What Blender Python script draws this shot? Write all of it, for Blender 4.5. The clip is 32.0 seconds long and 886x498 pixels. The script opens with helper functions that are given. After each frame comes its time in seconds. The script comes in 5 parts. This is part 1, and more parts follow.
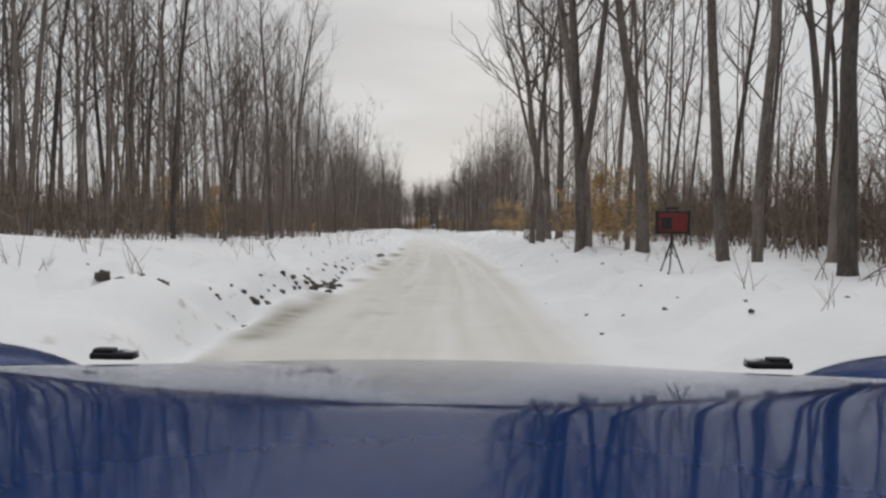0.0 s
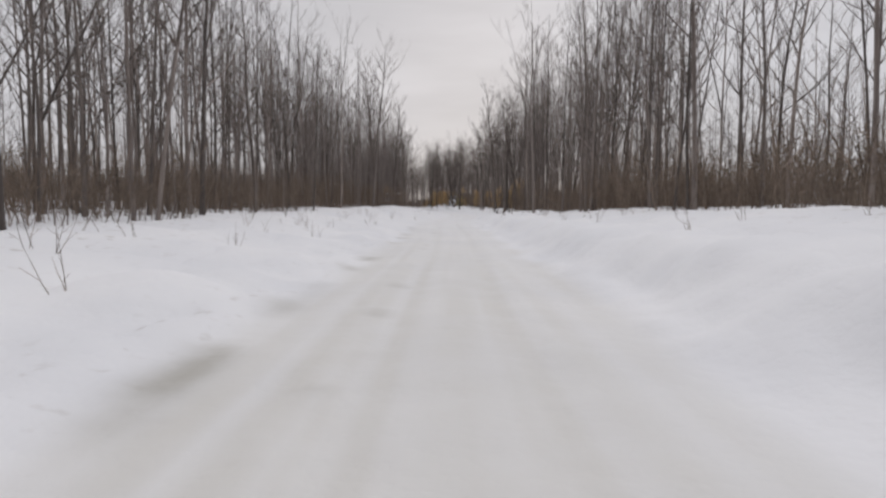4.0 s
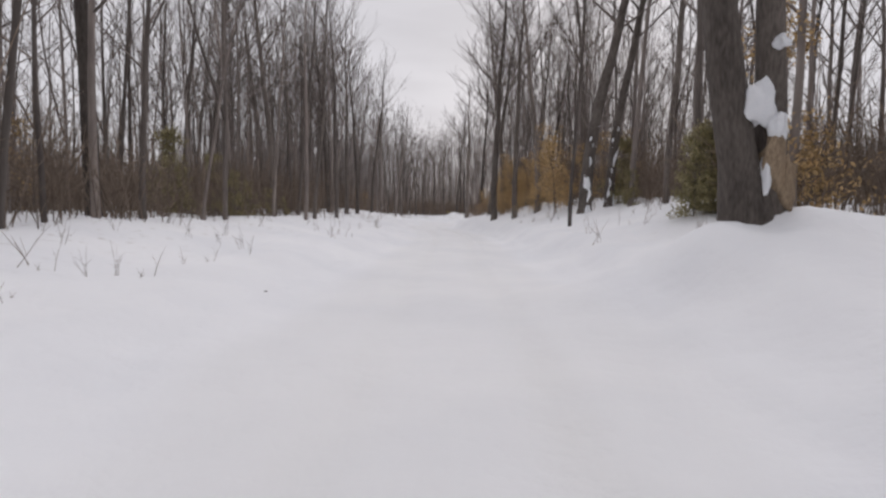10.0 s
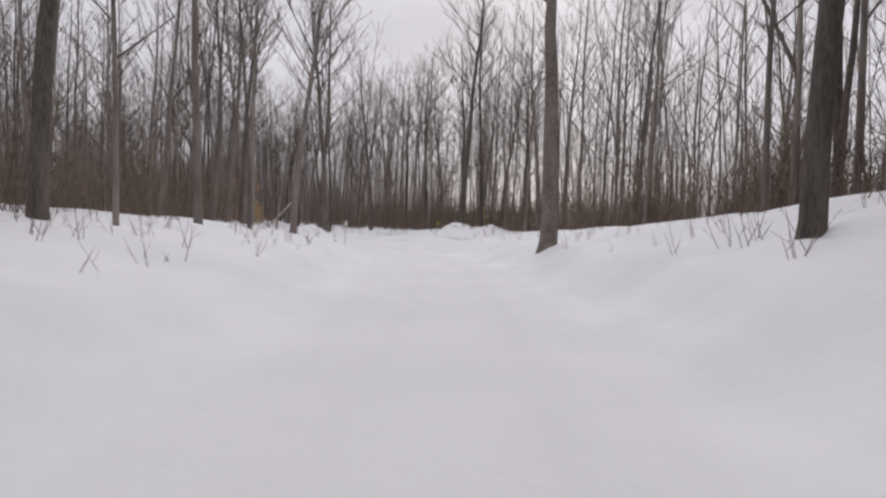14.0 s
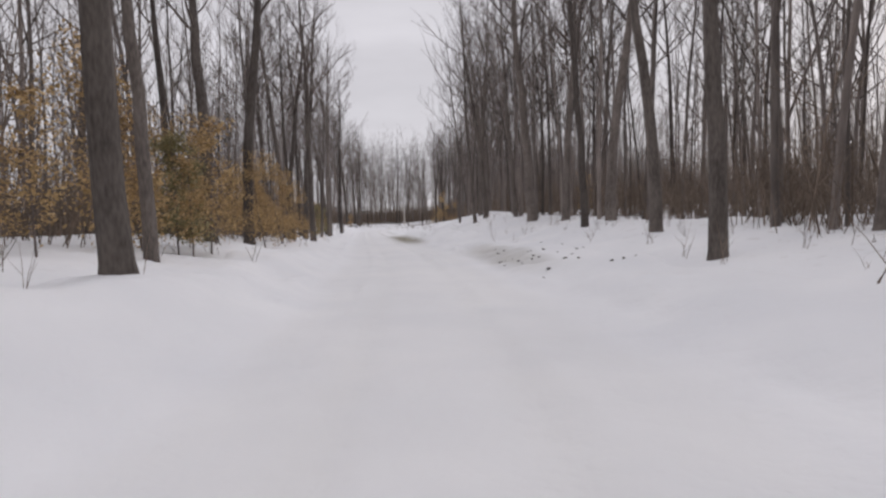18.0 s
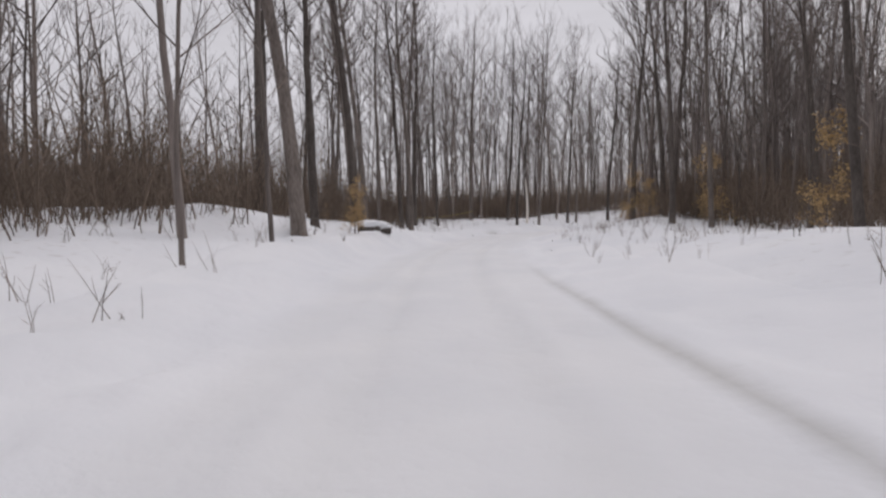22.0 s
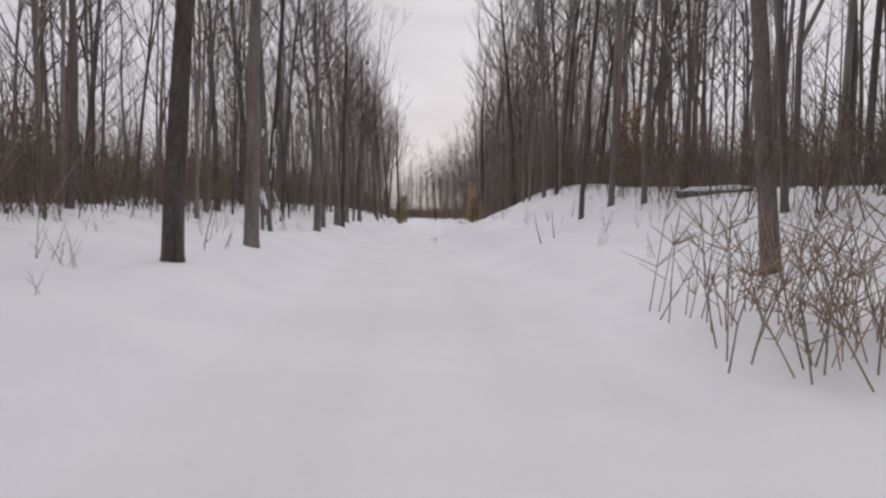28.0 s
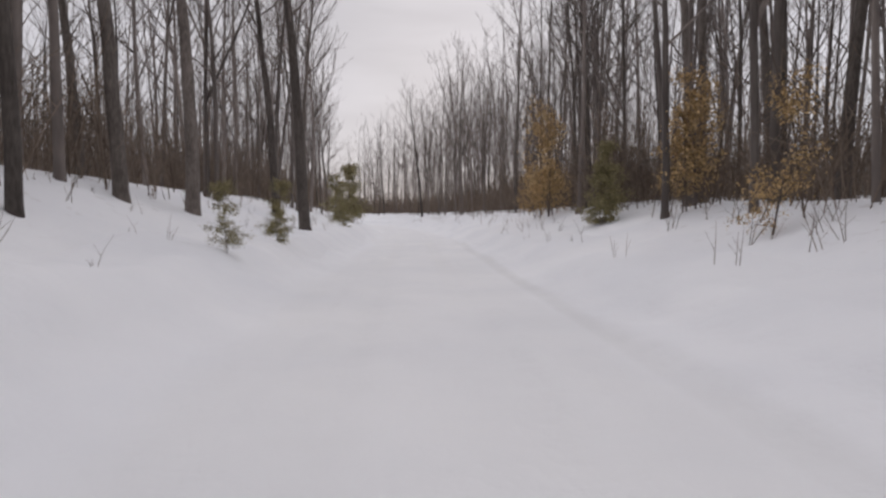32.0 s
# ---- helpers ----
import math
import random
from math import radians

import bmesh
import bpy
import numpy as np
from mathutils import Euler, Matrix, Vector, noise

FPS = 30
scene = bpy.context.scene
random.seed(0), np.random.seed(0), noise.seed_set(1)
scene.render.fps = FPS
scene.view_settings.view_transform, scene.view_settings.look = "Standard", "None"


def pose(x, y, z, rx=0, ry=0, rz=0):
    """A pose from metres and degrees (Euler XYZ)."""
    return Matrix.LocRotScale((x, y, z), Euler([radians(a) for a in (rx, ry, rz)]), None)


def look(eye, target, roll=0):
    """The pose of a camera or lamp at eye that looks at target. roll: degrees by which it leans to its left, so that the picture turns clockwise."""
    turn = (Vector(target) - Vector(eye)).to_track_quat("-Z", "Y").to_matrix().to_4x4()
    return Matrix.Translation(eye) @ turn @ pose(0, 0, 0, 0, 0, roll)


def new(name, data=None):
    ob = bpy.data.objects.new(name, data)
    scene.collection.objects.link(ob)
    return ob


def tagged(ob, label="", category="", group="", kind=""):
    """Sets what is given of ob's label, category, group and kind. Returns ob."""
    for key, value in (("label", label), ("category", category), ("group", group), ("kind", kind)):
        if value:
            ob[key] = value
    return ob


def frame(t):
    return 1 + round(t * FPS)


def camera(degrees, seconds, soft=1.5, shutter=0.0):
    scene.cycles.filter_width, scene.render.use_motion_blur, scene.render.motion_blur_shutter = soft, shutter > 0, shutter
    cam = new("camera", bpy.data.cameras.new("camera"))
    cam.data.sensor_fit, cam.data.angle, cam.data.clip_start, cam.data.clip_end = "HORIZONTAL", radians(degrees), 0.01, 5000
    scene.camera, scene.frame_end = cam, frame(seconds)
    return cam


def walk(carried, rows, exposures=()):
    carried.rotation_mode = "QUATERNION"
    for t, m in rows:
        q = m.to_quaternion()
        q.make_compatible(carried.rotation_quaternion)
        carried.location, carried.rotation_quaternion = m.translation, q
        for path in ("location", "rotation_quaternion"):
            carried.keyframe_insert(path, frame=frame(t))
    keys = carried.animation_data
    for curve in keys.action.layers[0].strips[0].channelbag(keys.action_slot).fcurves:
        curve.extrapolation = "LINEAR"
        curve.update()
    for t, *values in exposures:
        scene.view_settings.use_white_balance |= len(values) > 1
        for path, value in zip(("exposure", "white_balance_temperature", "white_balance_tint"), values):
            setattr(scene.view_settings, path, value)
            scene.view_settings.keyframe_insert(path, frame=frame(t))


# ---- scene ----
# ---- camera ----
cam = camera(70.96, 32.0, soft=2.5)
PATH = [
    (0.0, pose(-0.000, 0.000, 1.401, 88.21, -0.84, 0.01)),
    (0.5, pose(-0.095, 3.254, 1.409, 87.87, -0.82, -0.53)),
    (1.0, pose(-0.252, 7.905, 1.426, 87.93, -0.21, 0.69)),
    (1.5, pose(-0.202, 14.281, 1.395, 87.52, 0.07, 0.68)),
    (2.0, pose(-0.119, 22.297, 1.385, 86.94, 0.41, 0.90)),
    (2.5, pose(-0.165, 30.807, 1.394, 85.54, 1.26, 1.28)),
    (3.0, pose(-0.457, 39.935, 1.399, 85.77, 0.38, 1.15)),
    (3.5, pose(-1.040, 50.202, 1.402, 86.14, -0.24, 2.01)),
    (4.0, pose(-1.565, 61.926, 1.402, 86.11, -0.24, 1.67)),
    (4.5, pose(-1.796, 74.702, 1.403, 86.13, -0.33, 0.70)),
    (5.0, pose(-1.934, 88.573, 1.406, 86.24, -0.12, -0.37)),
    (5.5, pose(-2.523, 103.721, 1.407, 86.56, 1.16, -1.03)),
    (6.0, pose(-2.964, 119.076, 1.393, 87.42, 2.43, -1.34)),
    (6.5, pose(-2.638, 132.237, 1.386, 88.03, 0.67, -1.34)),
    (7.0, pose(-1.364, 144.833, 1.392, 88.05, 1.37, -0.61)),
    (7.5, pose(-1.134, 157.435, 1.394, 88.03, 0.10, 0.79)),
    (8.0, pose(-1.610, 168.040, 1.400, 88.04, -0.38, 2.86)),
    (8.5, pose(-2.835, 177.894, 1.410, 88.21, -0.34, 5.52)),
    (9.0, pose(-3.561, 188.823, 1.413, 87.89, -1.18, 6.74)),
    (9.5, pose(-4.655, 199.775, 1.414, 86.41, -0.73, 8.87)),
    (10.0, pose(-6.071, 210.293, 1.404, 86.73, -1.16, 10.36)),
    (10.5, pose(-7.828, 220.207, 1.387, 86.75, -2.19, 10.88)),
    (11.0, pose(-9.196, 228.689, 1.380, 86.91, -1.78, 11.23)),
    (11.5, pose(-10.517, 237.054, 1.391, 87.07, -0.26, 11.97)),
    (12.0, pose(-11.892, 245.358, 1.407, 87.26, 0.53, 13.12)),
    (12.5, pose(-13.332, 251.923, 1.413, 86.78, 0.13, 12.66)),
    (13.0, pose(-14.576, 258.168, 1.413, 87.53, -1.60, 11.72)),
    (13.5, pose(-17.600, 264.154, 1.395, 87.65, -1.79, 9.55)),
    (14.0, pose(-18.621, 270.847, 1.395, 87.94, -1.47, 7.34)),
    (14.5, pose(-19.396, 277.344, 1.397, 87.67, -1.02, 5.64)),
    (15.0, pose(-20.181, 284.244, 1.398, 87.06, -0.04, 5.18)),
    (15.5, pose(-21.307, 291.581, 1.395, 86.36, 1.42, 7.13)),
    (16.0, pose(-23.207, 298.325, 1.390, 86.46, -0.94, 13.77)),
    (16.5, pose(-25.518, 303.695, 1.405, 87.54, -1.08, 17.27)),
    (17.0, pose(-27.715, 308.907, 1.410, 87.12, 0.77, 22.76)),
    (17.5, pose(-31.641, 316.124, 1.438, 87.00, 1.79, 29.90)),
    (18.0, pose(-36.251, 322.569, 1.470, 87.34, 1.94, 36.53)),
    (18.5, pose(-42.301, 330.402, 1.458, 86.81, 3.01, 44.55)),
    (19.0, pose(-48.622, 337.592, 1.421, 86.35, 3.69, 46.73)),
    (19.5, pose(-55.206, 344.568, 1.357, 86.07, 3.18, 43.11)),
    (20.0, pose(-61.982, 351.293, 1.325, 86.21, 4.42, 44.87)),
    (20.5, pose(-69.116, 359.043, 1.331, 87.16, 0.62, 43.56)),
    (21.0, pose(-76.506, 366.297, 1.325, 86.89, 0.15, 43.49)),
    (21.5, pose(-84.083, 374.103, 1.346, 87.48, 0.73, 43.31)),
    (22.0, pose(-91.029, 381.427, 1.380, 87.08, 1.51, 43.69)),
    (22.5, pose(-96.256, 387.161, 1.405, 87.40, 0.34, 45.25)),
    (23.0, pose(-100.820, 391.413, 1.447, 87.20, -2.68, 44.82)),
    (23.5, pose(-104.181, 395.636, 1.464, 85.63, -4.95, 44.66)),
    (24.0, pose(-107.280, 399.313, 1.461, 85.30, -5.34, 44.18)),
    (24.5, pose(-109.919, 402.609, 1.451, 85.72, -7.61, 44.36)),
    (25.0, pose(-112.171, 406.435, 1.434, 84.61, -3.13, 42.69)),
    (25.5, pose(-114.090, 409.882, 1.402, 84.97, -2.18, 38.38)),
    (26.0, pose(-115.649, 412.920, 1.333, 85.04, -0.82, 29.30)),
    (26.5, pose(-116.721, 415.586, 1.348, 85.62, 0.41, 19.38)),
    (27.0, pose(-117.679, 419.043, 1.380, 85.59, -0.22, 11.22)),
    (27.5, pose(-118.358, 423.758, 1.397, 86.28, -0.79, 4.95)),
    (28.0, pose(-118.716, 429.737, 1.403, 87.32, -1.13, 0.85)),
    (28.5, pose(-118.887, 436.911, 1.401, 88.09, -1.11, -0.51)),
    (29.0, pose(-119.474, 444.548, 1.394, 87.63, -0.13, 2.13)),
    (29.5, pose(-120.508, 452.438, 1.391, 87.46, 0.93, 7.63)),
    (30.0, pose(-121.851, 461.583, 1.411, 87.80, -1.58, 4.63)),
    (30.5, pose(-122.501, 469.670, 1.414, 87.94, -0.70, 2.63)),
    (31.0, pose(-122.522, 477.438, 1.396, 87.30, -0.61, -0.98)),
    (31.5, pose(-121.760, 486.467, 1.407, 86.56, -0.05, -1.73)),
    (32.0, pose(-121.579, 495.980, 1.412, 86.94, 0.12, -1.16)),
]
EXPOSURES = [(0, 0.06, 6500, 10), (3, 0.03, 6450, 13), (6, 0.04, 6400, 16), (8, 0.05, 6400, 16), (10, 0.20, 6400, 16), (13, 0.24, 6400, 17), (16, 0.18, 6400, 17), (18, 0.16, 6400, 17), (20, 0.06, 6400, 17), (23, 0.08, 6400, 17), (26, 0.08, 6400, 17), (29, 0.16, 6400, 17), (32, 0.08, 6400, 17)]
walk(cam, PATH, EXPOSURES)

# ---- the plan ----
# middle of the lane, one point for each station
ROAD = [
    (-0.00, 0.00), (-0.21, 8.25), (-0.14, 22.40), (-0.52, 40.16), (-1.51, 62.14), (-2.02, 88.83),
    (-2.81, 118.64), (-1.57, 144.83), (-1.76, 167.89), (-3.63, 188.83), (-6.14, 210.17), (-9.19, 228.67),
    (-11.90, 245.01), (-14.93, 258.12), (-18.57, 270.81), (-20.25, 284.33), (-23.29, 298.05), (-28.06, 309.31),
    (-36.54, 322.85), (-48.67, 337.55), (-62.05, 351.50), (-76.54, 366.41), (-90.69, 381.11), (-100.58, 391.41),
    (-107.19, 399.24), (-112.10, 406.36), (-115.55, 412.85), (-117.62, 419.29), (-118.68, 429.98), (-119.56, 444.60),
    (-121.71, 461.37), (-122.37, 477.69), (-121.58, 495.98), (-122.01, 512.98), (-122.45, 529.96), (-123.48, 546.94),
    (-125.67, 563.79), (-129.06, 580.45), (-133.59, 596.84), (-139.25, 612.86),
]
# station, height of the left bank near and far, of the right bank near and far
BANKS = [
    (0, 0.75, 1.7, 0.75, 1.05), (0.9, 0.6, 1.5, 0.65, 0.95), (1.4, 0.45, 1.15, 0.58, 0.86), (2.2, 0.35, 0.8, 0.60, 0.9), (3, 0.35, 0.7, 0.8, 1.1), (4.5, 0.3, 0.7, 0.9, 1.4), (7, 0.45, 1.5, 0.4, 0.8),
    (8, 0.4, 1.3, 0.5, 1.2), (9.5, 0.35, 0.9, 0.6, 1.3), (10.5, 0.4, 0.95, 0.6, 1.3), (11.7, 0.45, 1.1, 0.9, 2.4), (13, 0.5, 1.2, 1.05, 2.7), (13.6, 0.55, 1.4, 0.95, 2.1), (14.5, 0.6, 1.7, 1.1, 2.6),
    (16.5, 0.7, 1.3, 0.6, 1.3), (18, 0.95, 1.55, 0.45, 1.0), (19.5, 0.5, 1.15, 0.4, 1.2), (20.6, 0.3, 0.75, 0.5, 2.0), (22, 0.1, 0.4, 0.25, 1.2),
    (23.8, 0.9, 2.1, 0.2, 0.5), (25, 0.6, 1.4, 0.25, 0.6), (26, 0.4, 0.85, 0.25, 0.7), (28.5, 0.5, 1.2, 0.6, 1.6), (30, 0.7, 1.9, 1.1, 3.4), (31.2, 0.9, 2.5, 0.8, 2.3), (32, 0.9, 2.6, 0.5, 1.5), (33.5, 0.8, 2.4, 0.6, 1.9),
]
# station, open ground to the left and to the right before the trees begin
CLEAR = [(0, 8.5, 6.8), (3, 8.5, 8.5), (3.6, 8.8, 10), (4.2, 9, 8), (6, 8.5, 7), (8, 8, 5.5), (10, 7, 4.8), (12, 7, 4.8), (14, 7.5, 4.8), (16, 5, 8), (17, 5, 8), (18, 4.8, 6.5), (20, 4.8, 9.5),
         (21, 5, 10.5), (22, 5, 11.5), (24, 5, 11.5), (26, 7.5, 10), (27, 7.5, 6), (28, 7.5, 5), (30, 4.6, 5.5), (34, 5, 6)]
# a side trail through the woods: from, to, half width
TRAIL = ((10.0, 52.9), (39.4, 108.5), 2.0)
# heaps of snow: place, radius, height
HEAPS = [(-31.5, 309.7, 1.3, 0.9), (-3.0, 220.1, 2.7, 0.75), (-109.7, 393.0, 0.55, 0.35), (-109.6, 393.4, 0.6, 0.28), (-112.8, 399.9, 1.1, 0.6), (-23.5, 315.2, 1.4, 0.75), (-20.8, 316.4, 1.1, 0.45)]
# bare patches and thin darker rut lines on the lane: station, offset, length, width, strength
MUD_AND_RUTS = [(20.62, 1.95, 0.52, 0.85, 1.0), (22.0, 2.2, 1.1, 0.10, 0.36), (27.0, -2.3, 0.2, 0.08, 0.35), (26.8, -2.9, 0.12, 0.4, 0.3), (9.6, 0.75, 0.25, 0.12, 0.6), (17.8, 5.3, 0.3, 0.35, 0.55), (16.85, 5.0, 0.22, 0.4, 0.55), (19.1, 3.2, 0.3, 0.7, 0.45), (30.9, 2.3, 1.5, 0.12, 0.15), (33.1, 2.2, 1.0, 0.14, 0.12)]
# leafy growth: from and to station, from and to offset, kind, how many, size
SAPLINGS = [
    (2.3, 3.0, 7, 9.5, "b", 5, 1.0), (1.9, 2.2, 6.2, 7.2, "b", 3, 0.8), (2.3, 2.8, -13, -11, "b", 3, 0.9), (8.3, 9, 6, 9, "b", 4, 1.0),
    (10.6, 10.9, 7.5, 9, "b", 3, 1.1), (11.3, 12.3, -12, -9, "p", 4, 1.0), (11.4, 11.9, 6.8, 8.6, "p", 3, 0.8),
    (12.8, 13.3, 4.9, 5.6, "b", 2, 0.6), (14.1, 14.6, 5.2, 6.8, "b", 4, 0.7), (12.9, 14.4, 6.4, 10.5, "b", 16, 1.0), (18.5, 20.0, -8, -4.8, "b", 20, 0.9), (19.5, 19.8, -7.4, -5.2, "b", 9, 0.7), (18.8, 19.1, -6.4, -5.6, "p", 2, 0.9), (17.9, 18.2, -6.0, -5.0, "b", 3, 0.7),
    (21.2, 21.5, -6.5, -5.5, "b", 3, 0.8), (33.2, 33.3, 9.6, 10.0, "b", 1, 1.0), (34.0, 34.5, 7, 8.5, "b", 3, 0.8), (33.75, 34.1, 6.4, 7.6, "b", 5, 1.25), (32.66, 32.7, -3.6, -3.2, "p", 1, 0.5), (32.92, 33.0, -3.9, -3.4, "p", 2, 0.5), (32.8, 33.3, 5.5, 7.5, "p", 3, 0.75), (32.5, 32.7, 6.2, 7.2, "b", 1, 0.8), (32.8, 33.0, 7.0, 8.2, "b", 3, 1.0), (33.9, 34.1, -4.4, -3.8, "p", 2, 0.6), (35.5, 36.3, -6.5, -4.2, "p", 3, 1.2), (34.7, 35.2, -6.0, -4.2, "p", 3, 1.2), (26.8, 27.4, 5.5, 8.5, "b", 4, 0.8),
    (11.7, 12.9, 5.4, 9.0, "b", 15, 1.1), (12.9, 13.9, 5.2, 9.0, "b", 12, 0.9), (13.02, 13.06, 4.2, 4.7, "b", 2, 0.42), (12.6, 13.2, 5.2, 7.5, "b", 5, 0.7), (9.2, 10.2, 6.5, 12.0, "b", 9, 1.0), (11.2, 12.2, -11.5, -8.5, "p", 3, 0.8),
    (7.6, 8.3, 6.5, 9.5, "b", 6, 0.9), (10.8, 11.3, 5.6, 8.0, "p", 5, 0.9), (3.8, 4.1, 7.0, 8.5, "b", 3, 0.9), (17.7, 18.4, -6.6, -4.6, "b", 6, 0.8), (20.9, 21.1, -5.6, -4.6, "p", 2, 0.8), (24.0, 24.2, -4.6, -3.8, "b", 2, 0.5),

]
CASE = (4.6, 12.5, -14)
SIGN = (4.6, 33.0, -12)
LOGS = [(-112.1, 398.3, -111.7, 399.6, 0.24), (-91.3, 368.8, -89.5, 369.8, 0.2), (5.7, 125.5, 8.9, 122.8, 0.12, 1.9, 0.3, False), (5.9, 126.3, 5.5, 124.1, 0.14, -0.2, 2.6, False), (-111.7, 449.3, -109.8, 448.5, 0.14)]
POLES = [(-123.6, 426.2, 4.6, 0.42, 2.05, 0.13), (-125.9, 456.9, 3.6, 0.5, 2.6, 0.045), (-35.8, 310.7, 2.9, 0.8, 0.24, 0.05)]
POST_SIGNS = [(-29.8, 309.1, 1.5, 0.17, 0.34, 18, "w"), (-26.0, 324.4, 0.62, 0.22, 0.27, 10, "y")]
ROPE_LINES = [(-125.7, 421.4, 0.85, -128.4, 415.9, 0.55, 0.2, 0.026), (-19.3, 317.3, 1.05, -16.7, 317.4, 0.72, 0.14, 0.014)]
BRUSH_PILE = (-12.7, 152.0)
STUMPS = [(3.1, 141.4, 0.11, 0.4, -0.15), (-108.9, 393.1, 0.11, 0.42, 0.12), (-109.7, 393.8, 0.045, 0.36, 0.05)]
# trees with snow driven against the bark
PLASTERED = [(-126.2, 454.8), (-4.8, 240.3)]
# dead branches: place, height, tilt, way, thickness, forks
STICKS = [(-116.9, 401.8, 1.0, 0.15, 1.0, 0.022, 5), (-116.4, 402.1, 0.6, 1.0, 0.3, 0.035, 2), (-6.3, 50.3, 1.1, 1.42, 0.4, 0.03, 2), (-7.2, 50.6, 0.8, 1.4, 3.0, 0.025, 3), (4.5, 56.0, 1.0, 1.42, 0.2, 0.03, 2), (-3.5, 46.1, 0.8, 0.03, 0.0, 0.008, 0), (-4.4, 53.9, 0.8, 1.4, 2.6, 0.025, 2), (-117.2, 470.5, 0.55, 1.2, 0.6, 0.045, 0), (-123.5, 413.7, 0.7, 1.0, 2.4, 0.02, 4), (-124.0, 413.6, 0.6, 0.8, 0.7, 0.02, 4), (-32.5, 323.2, 0.32, 0.2, 1.2, 0.012, 2), (-125.2, 495.6, 0.8, 0.05, 0.0, 0.012, 1), (-126.0, 496.1, 0.9, 0.03, 0.0, 0.014, 0), (-126.5, 495.6, 1.0, 0.04, 1.0, 0.016, 0), (-112.6, 399.6, 0.5, 1.1, 0.8, 0.03, 3), (-112.2, 400.3, 0.45, 1.0, 5.0, 0.025, 3), (-113.1, 400.1, 0.6, 0.6, 3.9, 0.02, 4), (-108.6, 393.5, 1.1, 0.2, 1.0, 0.02, 4), (-112.0, 399.8, 0.8, 0.2, 2.6, 0.016, 5), (-112.3, 400.0, 0.5, 0.9, 0.6, 0.03, 1), (-114.2, 421.1, 0.45, 0.05, 0.0, 0.025, 0),
          (-116.0, 448.4, 1.05, 0.28, 3.2, 0.02, 0), (-115.5, 449.3, 0.95, 0.15, 3.2, 0.018, 0), (-123.8, 442.4, 1.2, 0.1, 2.0, 0.015, 2), (6.9, 10.4, 1.0, 0.9, 5.6, 0.02, 3),
          (-9.3, 10.0, 0.7, 0.1, 0.3, 0.008, 0), (-7.4, 189.6, 0.8, 0.1, 0.5, 0.015, 1), (-107.9, 394.2, 0.28, 0.05, 0.0, 0.035, 0), (-22.9, 314.4, 0.7, 1.0, 5.2, 0.022, 5), (-22.6, 314.5, 0.6, 0.8, 4.0, 0.022, 5), (-22.3, 314.5, 0.65, 1.1, 0.4, 0.02, 5), (-23.1, 314.2, 0.6, 1.2, 3.3, 0.02, 5), (-22.5, 314.1, 0.7, 1.25, 0.9, 0.018, 4), (-22.1, 314.2, 0.5, 1.0, 2.2, 0.02, 4), (1.3, 107.6, 0.5, 0.4, 0.2, 0.012, 6), (1.7, 107.9, 0.5, 0.5, 2.2, 0.012, 6), (-5.9, 119.5, 0.5, 0.3, 1.0, 0.012, 5), (-8.9, 118.0, 0.35, 0.8, 3.0, 0.015, 5), (-26.7, 297.2, 0.9, 0.3, 2.2, 0.015, 3)]
SKY = 0.69
HOOD_FRONT, HOOD_CREASE, HOOD_Z, HOOD_DROP, LATCH_X = 1.20, 0.51, 1.253, 0.105, 0.640
# trees that stand out: place, kind, size, girth
TWIN_TREE = (-3.3, 219.9)
# dry shrubs: station, offset, spread along, spread across, how many
SHRUBS = [(28.05, 4.3, 0.4, 1.2, 16), (27.5, 5.4, 0.3, 1.2, 5), (13.2, 6.0, 0.4, 1.0, 5), (14.3, 5.4, 0.3, 0.8, 6)]
TREES_A = [
    (6.5, 20.2, 9, 0.90, 1.24), (4.8, 21.5, 2, 0.90, 1.01), (6.8, 15.0, 1, 0.93, 1.24), (6.8, 13.4, 3, 1.02, 1.07), (7.4, 11.3, 1, 1.02, 1.20),
    (-10.3, 37.3, 0, 0.90, 0.92), (6.6, 22.3, 3, 1.05, 0.91), (4.3, 30.2, 5, 0.90, 0.92), (-18.2, 28.7, 5, 1.02, 0.81), (5.3, 23.0, 9, 0.90, 1.28),
    (-10.5, 40.5, 3, 1.02, 1.13), (-12.8, 35.8, 3, 1.02, 1.00), (5.5, 25.2, 3, 0.90, 0.88), (6.6, 38.9, 2, 1.00, 0.90), (5.2, 33.2, 9, 0.90, 1.40),
    (-10.2, 42.0, 5, 1.02, 0.86), (7.2, 38.7, 11, 1.00, 1.00),
]
TREES_B = [
    (4.4, 148.1, 1, 1.02, 1.10), (6.5, 154.0, 9, 0.92, 1.37), (4.7, 144.1, 6, 0.97, 1.21), (3.8, 160.1, 9, 1.08, 0.99), (5.4, 158.1, 9, 0.97, 1.15),
    (-16.1, 164.6, 0, 1.02, 1.01), (-13.8, 151.5, 9, 1.08, 1.09), (-16.1, 158.6, 0, 1.08, 0.90), (-13.1, 168.5, 9, 0.97, 1.07), (8.7, 150.0, 9, 1.08, 0.96),
    (10.0, 153.9, 0, 1.08, 0.87), (6.2, 181.4, 0, 0.92, 1.21), (3.0, 190.3, 9, 0.92, 1.14), (5.2, 192.4, 0, 1.02, 1.01),
    (-16.5, 193.3, 0, 1.02, 1.09), (-12.6, 182.5, 0, 1.02, 1.02), (9.3, 194.6, 1, 0.92, 1.19), (-2.0, 211.2, 0, 0.97, 1.09),
]
